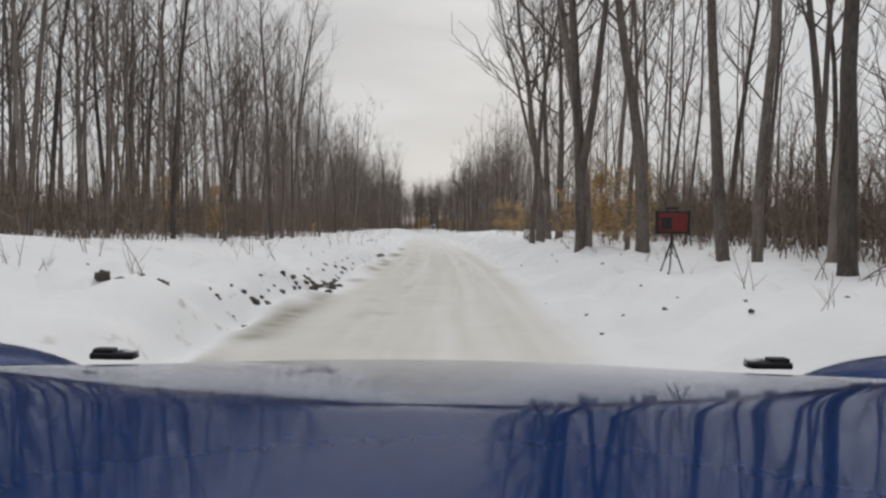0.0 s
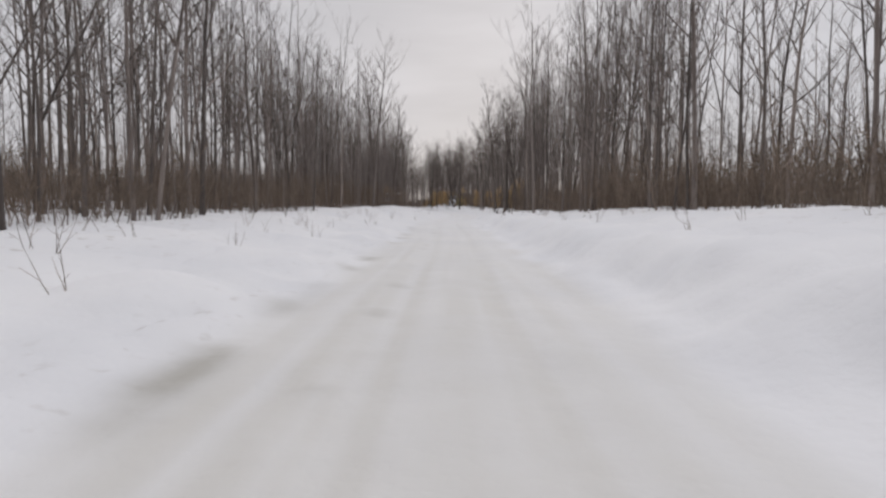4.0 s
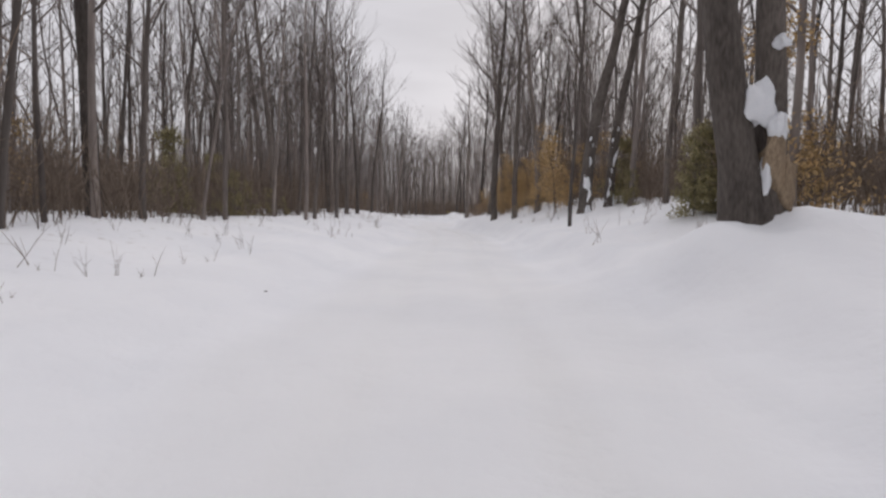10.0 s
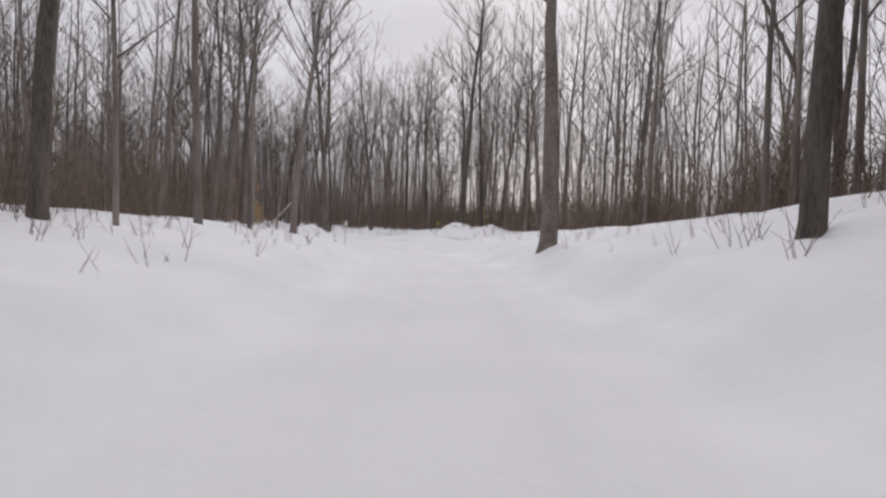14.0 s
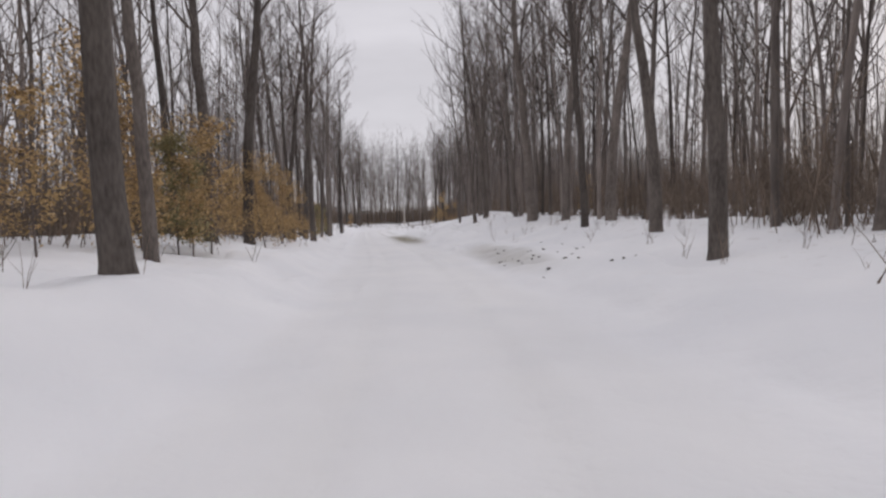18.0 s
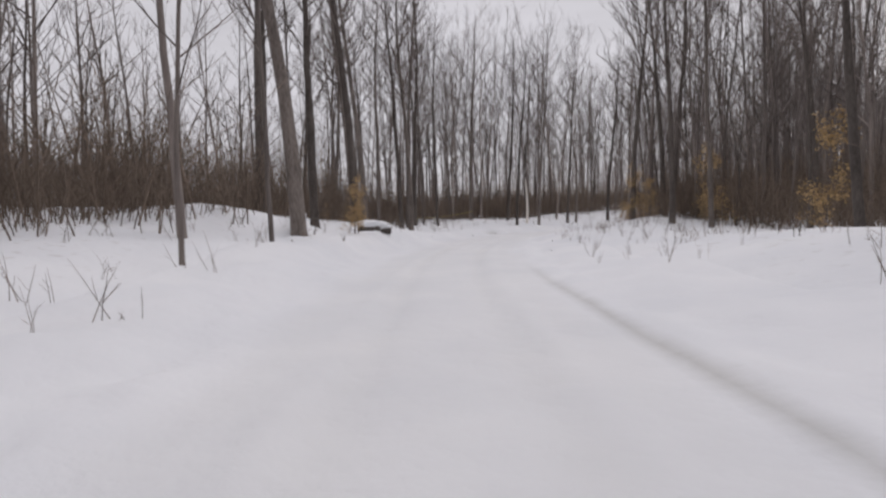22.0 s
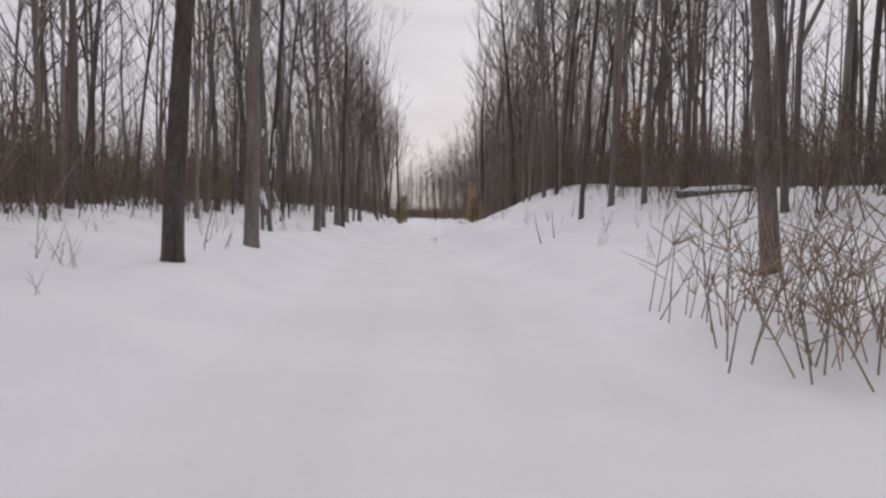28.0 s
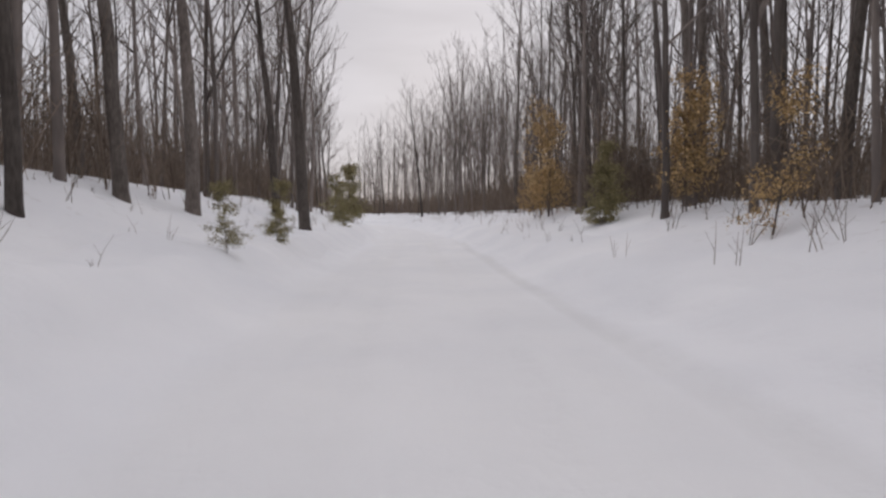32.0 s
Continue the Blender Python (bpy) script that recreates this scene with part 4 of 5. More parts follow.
merged("tree_stand", [mesh_arrays(q) for q in MODELS], stand, BARK_HAZED, "leafless trees standing close together behind the first row", "woods")
FAR_MODELS, THIN_MODELS = [], []
for ki in range(8):
    hh = (19.0, 17.5, 15.5, 20.0, 13.0, 16.5, 10.5, 18.0)[ki]
    for models, lim, twg, sb, fn in ((FAR_MODELS, 17, 3, 1, 0.011), (THIN_MODELS, 13, 2, 0, 0.018)):
        tv, tf, cv, cf = bare_tree(300 + ki, hh, hh * (0.0040, 0.0052, 0.0066)[ki % 3], 0.30, lim, twg, sides=5 if sb else 4, fork=ki in (1, 3), sub=sb, fine=fn, n=9 if sb else 7, seg=3, tseg=1)
        o = len(tv)
        models.append(as_arrays(tv + cv, tf + [tuple(i + o for i in q) for q in cf]))


def scatter(n, inner, outer, seed, power=1.0, models=8, lo=0.8, hi=1.15, reach=(-3, 44)):
    r = random.Random(seed)
    xs, ys, out = [], [], []
    st0, tail = CURVE[-1], TANGENT[-1]
    for _ in range(n):
        s = r.uniform(*reach)
        d = r.choice((-1, 1)) * (inner + (outer - inner) * r.random() ** power)
        if s > END:
            e = (s - END) * 9
            px, py = st0[0] + tail[0] * e + tail[1] * d, st0[1] + tail[1] * e - tail[0] * d
        elif s < 0:
            px, py = CURVE[0, 0] + d, CURVE[0, 1] + s * 6
        else:
            px, py = beside(s, d)
        xs.append(px)
        ys.append(py)
    h, st, d = land(xs, ys)
    ends = np.where(st > END, 5.5, 0)
    for i in range(n):
        if on_trail(xs[i], ys[i]):
            continue
        side = 1 if d[i] < 0 else 2
        if abs(d[i]) < max(np.interp(st[i], b_clear[:, 0], b_clear[:, side]) - 6 + inner, inner * 0.6):
            continue
        low = 0.62 if 6.9 < st[i] < 8.8 and -18 < d[i] < 0 and hi > 1.05 and lo > 0.72 else 1.0
        out.append((r.randrange(models), xs[i], ys[i], h[i] - 0.05, low * r.uniform(lo, hi), r.uniform(0, 6.28), r.uniform(-0.03, 0.03)))
    return out


def airy(q):
    """Leaves out part of the stand where the woods are open."""
    st, d = along(q[1], q[2])
    share = (q[1] * 7.1 + q[2] * 3.3) % 1
    if 13.0 < st[0] < 16.6 and d[0] < 0:
        return share > 0.7
    if 22.6 < st[0] < 25.5 and d[0] > 0:
        return share > 0.35
    return not ((26.5 < st[0] < 32 and d[0] < 0 or st[0] > 30 and d[0] > 0) and share < 0.45)


merged("woodland", FAR_MODELS, [q for q in scatter(1050, 8.5, 28, 5, 0.9, lo=0.75, hi=1.15) if airy(q)] + [q for q in scatter(270, 7, 26, 65, 0.9, lo=0.85, hi=1.15, reach=(17, 22.5)) if along(q[1], q[2])[1][0] < 0] + [q for q in scatter(560, 9.5, 26, 25, 0.9, lo=0.8, hi=1.1, reach=(1.5, 8)) if q[1] < 0] + [q for q in scatter(450, 6.5, 42, 35, 0.8, lo=0.8, hi=1.15, reach=(14.2, 20.5)) if along(q[1], q[2])[1][0] > 0] + scatter(520, 7.0, 22, 75, 0.9, lo=0.8, hi=1.15, reach=(4.4, 15.2)) + [q for q in scatter(150, 8.0, 22, 86, 0.9, lo=0.85, hi=1.15, reach=(5.8, 10.5)) if along(q[1], q[2])[1][0] < 0] + [q for q in scatter(240, 5.6, 16, 87, 0.8, lo=0.85, hi=1.15, reach=(19.6, 22.2)) if along(q[1], q[2])[1][0] > 0] + [q for q in scatter(120, 7.0, 18, 85, 0.9, lo=0.85, hi=1.15, reach=(5.4, 9)) if q[1] > 0] + scatter(420, 6.5, 20, 76, 0.9, lo=0.85, hi=1.15, reach=(26.6, 37)) + scatter(70, 6.5, 17, 45, 1.0, lo=0.8, hi=1.1, reach=(27.5, 34)) + [q for q in scatter(200, 7, 26, 55, 0.9, lo=0.85, hi=1.15, reach=(32.6, 38.5)) if along(q[1], q[2])[1][0] > 0], BARK_HAZED, "grey leafless trees standing back from the lane", "woods")
ahead = scatter(2300, 26, 80, 6, 0.9)
re = random.Random(15)
for _ in range(420):
    e, q = re.uniform(36, 110), re.uniform(-60, 60)
    px, py = CURVE[-1, 0] + TANGENT[-1, 0] * e + TANGENT[-1, 1] * q, CURVE[-1, 1] + TANGENT[-1, 1] * e - TANGENT[-1, 0] * q
    ahead.append((re.randrange(8), px, py, ground_z(px, py) - 0.05, re.uniform(0.7, 1.0), re.uniform(0, 6.28), 0.0))
merged("distant_woods", THIN_MODELS, ahead, BARK_HAZED, "dense far leafless woodland around the lane", "woods")

BRUSH_MODELS = []
for ki in range(8):
    r = random.Random(500 + ki)
    bv, bf = [], []
    for _ in range(7):
        hh = r.uniform(1.4, 4.8)
        w = wander((r.uniform(-1.2, 1.2), r.uniform(-1.2, 1.2), -0.1), (r.uniform(-0.45, 0.45), r.uniform(-0.45, 0.45), 1), hh, 2, r, 0.16, 0.06)
        rr = 0.008 + hh * 0.0042
        tube(w, [rr, rr * 0.75, rr * 0.3], 3, bv, bf)
        for _ in range(6):
            q = wander(w[0].lerp(w[1], r.uniform(0.4, 1.0)) if r.random() < 0.5 else w[1].lerp(w[2], r.uniform(0, 0.7)), (r.uniform(-1, 1), r.uniform(-1, 1), r.uniform(0.2, 1.1)), hh * r.uniform(0.2, 0.46), 1, r, 0.2, 0.1)
            tube(q, [rr * 0.5, rr * 0.25], 3, bv, bf)
    BRUSH_MODELS.append(as_arrays(bv, bf))
merged("brushwood", BRUSH_MODELS, [q for q in scatter(1700, 7.6, 16, 19, 1.0, lo=0.55, hi=1.0) + scatter(2700, 7.6, 30, 9, 1.2, lo=0.6, hi=1.25) + scatter(1500, 8.0, 26, 91, 1.0, lo=0.34, hi=0.55) + scatter(1700, 7.8, 19, 92, 1.0, lo=0.5, hi=0.85, reach=(4.2, 15.4)) + scatter(900, 7.0, 18, 93, 1.0, lo=0.5, hi=0.85, reach=(26.6, 38)) + scatter(500, 7.0, 17, 94, 1.0, lo=0.5, hi=0.85, reach=(15.4, 26.6)) + [q for q in scatter(420, 7.6, 16, 29, 1.0, lo=0.6, hi=1.1, reach=(1.0, 5.5)) if q[1] > 0] + scatter(750, 20, 42, 83, 1.0, lo=0.7, hi=1.0, reach=(0.5, 9.5)) if (airy(q) or along(q[1], q[2])[0][0] > 26) and all((q[1] - p[0]) ** 2 + (q[2] - p[1]) ** 2 > 12 for p in POLES)], BRUSH, "dense brown leafless saplings and brush under the trees", "brush")

THICKET_MODELS = []
for ki in range(8):
    r = random.Random(640 + ki)
    bv, bf = [], []
    for _ in range(12):
        hh = r.uniform(1.5, 3.1)
        w = wander((r.uniform(-1.3, 1.3), r.uniform(-1.3, 1.3), -0.1), (r.uniform(-0.35, 0.35), r.uniform(-0.35, 0.35), 1), hh, 1, r, 0.1, 0.0)
        tube(w, [0.016, 0.006], 3, bv, bf)
        for _ in range(3):
            q = wander(w[0].lerp(w[1], r.uniform(0.25, 0.85)), (r.uniform(-1, 1), r.uniform(-1, 1), r.uniform(0.1, 0.9)), r.uniform(0.5, 1.1), 1, r, 0.2, 0.1)
            tube(q, [0.012, 0.005], 3, bv, bf)
    THICKET_MODELS.append(as_arrays(bv, bf))
merged("thicket", THICKET_MODELS, scatter(5600, 9.0, 26, 141, 1.0, lo=0.7, hi=1.15) + scatter(3000, 26, 64, 142, 1.0, lo=1.2, hi=1.9), BRUSH, "tangled brown undergrowth filling the woods behind the first trees", "undergrowth")

# ---- helpers for parts ----
def part(name, bm, mat, parent=None, label="", smooth_shade=True):
    me = bpy.data.meshes.new(name)
    bm.to_mesh(me)
    bm.free()
    me.materials.append(mat)
    if smooth_shade:
        me.polygons.foreach_set("use_smooth", [True] * len(me.polygons))
    ob = new(name, me)
    if parent:
        ob.parent = parent
    if label:
        ob["label"] = label
    return ob


def box(sx, sy, sz, at=(0, 0, 0), bevel=0.01, m=None):
    bm = bmesh.new()
    bmesh.ops.create_cube(bm, size=1)
    bmesh.ops.transform(bm, matrix=Matrix.Diagonal((sx, sy, sz, 1)), verts=bm.verts)
    if bevel:
        bmesh.ops.bevel(bm, geom=list(bm.edges), offset=bevel, segments=2, affect="EDGES", profile=0.6)
    bmesh.ops.transform(bm, matrix=Matrix.Translation(at) @ (m or Matrix.Identity(4)), verts=bm.verts)
    return bm


def rod(a, b, r0, r1=None, sides=8):
    bm = bmesh.new()
    a, b = Vector(a), Vector(b)
    bmesh.ops.create_cone(bm, cap_ends=True, segments=sides, radius1=r0, radius2=r0 if r1 is None else r1, depth=(b - a).length)
    bmesh.ops.transform(bm, matrix=Matrix.Translation((a + b) / 2) @ (b - a).to_track_quat("Z", "Y").to_matrix().to_4x4(), verts=bm.verts)
    return bm


def bm_from(verts, faces):
    bm = bmesh.new()
    vs = [bm.verts.new(v) for v in verts]
    for f in faces:
        bm.faces.new([vs[i] for i in f])
    return bm


def lump(r, seed, rough=0.35, squash=0.7, sub=2):
    rnd = random.Random(seed)
    bm = bmesh.new()
    bmesh.ops.create_icosphere(bm, subdivisions=sub, radius=r)
    o = Vector((rnd.uniform(0, 50), rnd.uniform(0, 50), rnd.uniform(0, 50)))
    for v in bm.verts:
        n = v.co.normalized()
        v.co *= 1 + rough * noise.noise(n * 1.6 + o) + 0.4 * rough * noise.noise(n * 4 + o)
        v.co.z *= squash
    return bm


def sheet(fn, nu, nv, thick=0.0):
    """A curved panel: fn(u, v) gives a point for u, v from 0 to 1."""
    vs = [fn(i / nu, j / nv) for j in range(nv + 1) for i in range(nu + 1)]
    fs = [(j * (nu + 1) + i, j * (nu + 1) + i + 1, (j + 1) * (nu + 1) + i + 1, (j + 1) * (nu + 1) + i) for j in range(nv) for i in range(nu)]
    bm = bm_from(vs, fs)
    if thick:
        bmesh.ops.solidify(bm, geom=bm.faces[:], thickness=thick)
    return bm


def build_car():
    car = tagged(new("car"), "blue off-road car with a glossy hood standing on the snowy lane", "car")

    def hood(u, v):
        s = 2 * u - 1
        front = HOOD_FRONT - 0.07 * s * s
        y = 0.06 + (front - 0.06) * v
        half = 0.74 - 0.05 * v
        crease = HOOD_CREASE + 0.30 * s * s
        t = max(0.0, (y - crease) / (front - crease))
        z = HOOD_Z - HOOD_DROP * (0.92 * t + 0.08 * t * t) - 0.012 * s * s - 0.05 * abs(s) ** 9
        return (s * half, y, z)

    part("hood", sheet(hood, 40, 60, -0.012), PAINT, car, "glossy deep blue hood reflecting snow and trees")
    for side in (-1, 1):
        def fender(u, v, side=side):
            a, b = math.pi * u, math.pi * v
            return (side * (0.99 + 0.30 * -math.cos(a)), HOOD_FRONT - 0.12 - 0.46 * math.cos(b), 0.78 + 0.40 * math.sin(a) ** 0.55 * math.sin(b) ** 0.5)
        part("fender", sheet(fender, 20, 24, 0.01), PAINT, car, "rounded blue front fender")
        lx, ly, lz = side * LATCH_X, HOOD_FRONT + 0.01, HOOD_Z - HOOD_DROP - 0.002
        latch = part("hood_latch", box(0.085, 0.03, 0.014, (lx, ly, lz), 0.005), BLACK, car, "black rubber hood latch")
        part("strap", box(0.04, 0.022, 0.010, (lx + side * 0.018, ly, lz + 0.009), 0.003), BLACK, latch)
        part("buckle", rod((lx - side * 0.045, ly, lz + 0.006), (lx - side * 0.01, ly, lz + 0.006), 0.006), CHROME, latch, "steel buckle wire")
        lamp = part("headlight", rod((side * 0.52, HOOD_FRONT - 0.02, 0.93), (side * 0.52, HOOD_FRONT + 0.05, 0.93), 0.10, 0.09, 24), LAMPGLASS, car, "round clear headlight")
        part("bezel", rod((side * 0.52, HOOD_FRONT - 0.03, 0.93), (side * 0.52, HOOD_FRONT + 0.02, 0.93), 0.115, 0.112, 24), BLACK, lamp)
        for wy in (HOOD_FRONT - 0.16, HOOD_FRONT - 2.75):
            wheel = part("wheel", rod((side * 0.66, wy, 0.37), (side * 0.90, wy, 0.37), 0.37, 0.37, 32), RUBBER, car, "black off-road tyre caked with snow")
            part("rim", rod((side * 0.80, wy, 0.37), (side * 0.915, wy, 0.37), 0.21, 0.20, 24), CHROME, wheel)
        part("mirror", box(0.17, 0.09, 0.20, (side * 0.92, -0.42, 1.34), 0.03), BLACK, car)
        part("door", box(0.05, 0.95, 0.72, (side * 0.80, -0.92, 0.86), 0.02), PAINT, car)
        part("side_window", box(0.02, 0.85, 0.42, (side * 0.74, -0.95, 1.46), 0.006), GLASS, car)
    grille = part("grille", box(1.30, 0.05, 0.42, (0, HOOD_FRONT - 0.03, 0.87), 0.02), PAINT, car, "blue upright grille panel")
    for i in range(7):
        part("slot", box(0.05, 0.03, 0.28, ((i - 3) * 0.095, HOOD_FRONT - 0.01, 0.88), 0.012), BLACK, grille)
    part("bumper", box(1.62, 0.16, 0.20, (0, HOOD_FRONT + 0.16, 0.58), 0.04), BLACK, car, "black plastic front bumper")
    part("body", box(1.55, 2.45, 0.62, (0, -1.28, 0.80), 0.05), PAINT, car)
    part("engine_bay", box(1.28, HOOD_FRONT + 0.0, 0.46, (0, HOOD_FRONT / 2 - 0.06, 0.80), 0.03), BLACK, car)
    part("cowl", box(1.46, 0.10, 0.05, (0, -0.01, HOOD_Z - 0.035), 0.015), BLACK, car)
    part("windshield", box(1.36, 0.015, 0.52, (0, -0.24, 1.46), 0.004, pose(0, 0, 0, 20)), GLASS, car, "dark slanted windshield")
    part("windshield_frame", box(1.50, 0.05, 0.07, (0, -0.34, 1.74), 0.015), PAINT, car)
    part("roof", box(1.46, 2.10, 0.06, (0, -1.42, 1.78), 0.025), BLACK, car, "black soft roof")
    part("rear_panel", box(1.44, 0.05, 0.62, (0, -2.46, 1.43), 0.02), BLACK, car)
    car.matrix_world = Matrix.Translation((0, 0, 0.0))
    return car


build_car()

# ---- the case on its stand and the round sign ----
def build_case(x, y, turn):
    t = tagged(new("tripod_case"), "dark red box with a handle on a black tripod", "box")
    part("case", box(0.62, 0.26, 0.46, (0, 0, 0.98), 0.03), BLACK, t, "black case frame")
    part("front_panel", box(0.54, 0.03, 0.36, (0, -0.125, 0.98), 0.01), RED, t, "dull red front panel")
    part("dark_window", box(0.20, 0.02, 0.24, (-0.12, -0.142, 0.96), 0.006), BLACK, t)
    for s in (-1, 1):
        part("handle_post", rod((s * 0.10, 0, 1.20), (s * 0.10, 0, 1.26), 0.012), BLACK, t)
        part("corner_guard", box(0.05, 0.28, 0.48, (s * 0.30, 0, 0.98), 0.012), BLACK, t)
    part("handle", box(0.24, 0.03, 0.03, (0, 0, 1.265), 0.01), BLACK, t)
    part("post", rod((0, 0, 0.42), (0, 0, 0.76), 0.022), BLACK, t)
    for a in (0.3, 2.4, 4.5):
        leg = part("leg", rod((0, 0, 0.62), (0.26 * math.cos(a), 0.26 * math.sin(a), -0.05), 0.018, 0.013), BLACK, t)
        part("brace", rod((0, 0, 0.40), (0.15 * math.cos(a), 0.15 * math.sin(a), 0.24), 0.008), BLACK, leg)
    t.matrix_world = pose(x, y, ground_z(x, y), 0, 0, turn)


def build_sign(x, y, turn):
    t = tagged(new("target_board"), "white square board with black ring and diagonal bars", "sign")
    part("board", box(0.78, 0.03, 0.86, (0, 0, 0.40), 0.006), WHITE, t)
    bm = bmesh.new()
    n, r1, r0 = 48, 0.36, 0.325
    vs = []
    for k in range(n):
        a = 2 * math.pi * k / n
        for r in (r0, r1):
            for yy in (-0.017, -0.023):
                vs.append(bm.verts.new((r * math.cos(a), yy, 0.42 + r * math.sin(a))))
    for k in range(n):
        q, p = [vs[4 * k + i] for i in range(4)], [vs[4 * ((k + 1) % n) + i] for i in range(4)]
        for i, j in ((0, 1), (1, 3), (3, 2), (2, 0)):
            bm.faces.new((q[i], q[j], p[j], p[i]))
    part("ring", bm, BLACK, t, "black painted ring")
    for k in (-1, 0, 1):
        part("bar", box(0.05, 0.006, 0.66 - 0.10 * abs(k), (0, 0, 0), 0.0, pose(k * 0.095 * math.cos(0.6), -0.02, 0.42 + k * -0.095 * math.sin(0.6), 0, 34, 0)), BLACK, t, "black diagonal bar")
    part("stake", rod((0.33, 0.03, -0.2), (0.33, 0.03, 0.9), 0.018), WOOD, t)
    t.matrix_world = pose(x, y, ground_z(x, y) - 0.02, -6, 0, turn) @ Matrix.Scale(0.84, 4)


def post_sign(x, y, h, wide, tall, turn, mat, look_of):
    t = tagged(new("post_sign"), look_of, "sign")
    part("post", rod((0, 0, -0.3), (0, 0, h), 0.022, 0.018), CHROME, t, "thin grey metal post")
    board = part("board", box(wide, 0.012, tall, (0, -0.026, h - tall / 2), 0.004), mat, t)
    for s in (-1, 1):
        part("bolt", rod((0, -0.034, h - tall / 2 + s * tall * 0.32), (0, -0.04, h - tall / 2 + s * tall * 0.32), 0.012), CHROME, board)
    t.matrix_world = pose(x, y, ground_z(x, y), 0, 2, turn)


for a in POST_SIGNS:
    post_sign(*a[:6], WHITE if a[6] == "w" else YELLOW, "white marker board on a thin post in the snow" if a[6] == "w" else "small yellow marker plate on a post among the trees")
build_case(*CASE)
build_sign(*SIGN)

# ---- stones and clods along the ditch ----
STONES = [data_mesh("stone", *(lambda b: ([v.co.copy() for v in b.verts], [[v.index for v in f.verts] for f in b.faces]))(lump(1.0, 40 + i, 0.5, 0.75, 2)), ROCK) for i in range(5)]
rs = random.Random(3)


def stone(st, d, r, up=0.1):
    x, y = beside(st, d)
    r *= 0.78
    o = new("stone", STONES[rs.randrange(5)])
    o.matrix_world = pose(x, y, ground_z(x, y) + r * up, rs.uniform(-20, 20), rs.uniform(-20, 20), rs.uniform(0, 360)) @ Matrix.Diagonal((r, r * rs.uniform(0.6, 1.0), r * rs.uniform(0.6, 1.0), 1))
    tagged(o, "dark frozen clod of earth and stone poking out of the snow", "stone", group="clods along the ditch")


for _ in range(60):
    stone(1.02 + 0.8 * rs.random() ** 1.3, -2.8 - 0.45 * rs.random() ** 2 + rs.uniform(-0.2, 0.15), rs.uniform(0.03, 0.12))
for _ in range(16):
    stone(rs.uniform(1.7, 3.0), -2.9 + rs.uniform(-0.3, 0.2), rs.uniform(0.03, 0.09))
for _ in range(20):
    stone(rs.uniform(0.8, 3.2), -rs.uniform(3.2, 6.0), rs.uniform(0.04, 0.11))
for _ in range(22):
    stone(rs.uniform(0.8, 2.2), rs.uniform(2.2, 5.0), rs.uniform(0.02, 0.06))
stone(0.98, -4.3, 0.15), stone(1.0, -4.05, 0.10), stone(1.42, -2.75, 0.20), stone(1.45, -2.6, 0.15), stone(1.0, -3.5, 0.12), stone(2.37, -2.65, 0.34), stone(26.88, -8.50, 0.11), stone(27.00, -7.91, 0.06), stone(26.65, -4.74, 0.09), stone(27.20, -6.27, 0.05), stone(27.29, -6.52, 0.07)
# lumps thrown up along the right-hand wheel track
for s0, s1, d0, d1, n, big in ((1.38, 1.6, -2.8, -2.25, 18, 0.13), (18.65, 19.2, 2.6, 5.2, 34, 0.075), (20.3, 20.75, 1.9, 4.2, 30, 0.065), (17.65, 17.95, 2.7, 4.2, 16, 0.05), (16.6, 16.95, 4.2, 6.4, 14, 0.06), (30.5, 30.75, 2.0, 2.9, 9, 0.08)):
    for _ in range(n):
        stone(rs.uniform(s0, s1), rs.uniform(d0, d1), big * rs.uniform(0.35, 1.0))
for _ in range(34):
    stone(rs.uniform(5.5, 32.5), rs.choice((-1, 1)) * rs.uniform(2.4, 5.5), rs.uniform(0.02, 0.055))

# ---- leafy saplings ----
def leafy(seed, height, leaves, size, droop, wide):
    r = random.Random(seed)
    sv, sf, bv, bf, lv, lf = [], [], [], [], [], []
    main = wander((0, 0, -0.1), (r.uniform(-0.1, 0.1), r.uniform(-0.1, 0.1), 1), height, 6, r, 0.06, 0.05)
    tube(main, [0.03 * height / 4 * (1 - 0.14 * i) for i in range(7)], 5, sv, sf)
    tips = []
    for k in range(int(8 + height * 5)):
        u = r.uniform(0.08, 0.98) * 6
        i = min(int(u), 5)
        p = main[i].lerp(main[i + 1], u - i)
        a = k * 2.4
        ln = wide * (1.1 - 0.7 * u / 6) * r.uniform(0.6, 1.1)
        b = wander(p, (math.cos(a), math.sin(a), (0.35 if droop > 0.2 else r.uniform(0.2, 1.3)) - droop), ln, 4, r, 0.22, 0.0)
        tube(b, [0.011, 0.009, 0.007, 0.005, 0.003], 3, bv, bf)
        tips.append(b)
    for _ in range(leaves):
        b = r.choice(tips)
        u = r.uniform(0.2, 1.0) * 4
        i = min(int(u), 3)
        p = b[i].lerp(b[i + 1], u - i) + Vector((r.gauss(0, wide * 0.09), r.gauss(0, wide * 0.09), r.gauss(-0.03, wide * 0.09)))
        m = Euler((r.uniform(-1.2, 1.2), r.uniform(-1.2, 1.2), r.uniform(0, 6.28))).to_matrix()
        s = size * r.uniform(0.6, 1.2)
        o = len(lv)
        for q in ((-1, 0, 0), (0, -0.45, 0.1), (1, 0, -0.1), (0, 0.45, 0.1)):
            lv.append(p + m @ (Vector(q) * s))
        lf.append((o, o + 1, o + 2, o + 3))
    return sv, sf, bv, bf, lv, lf


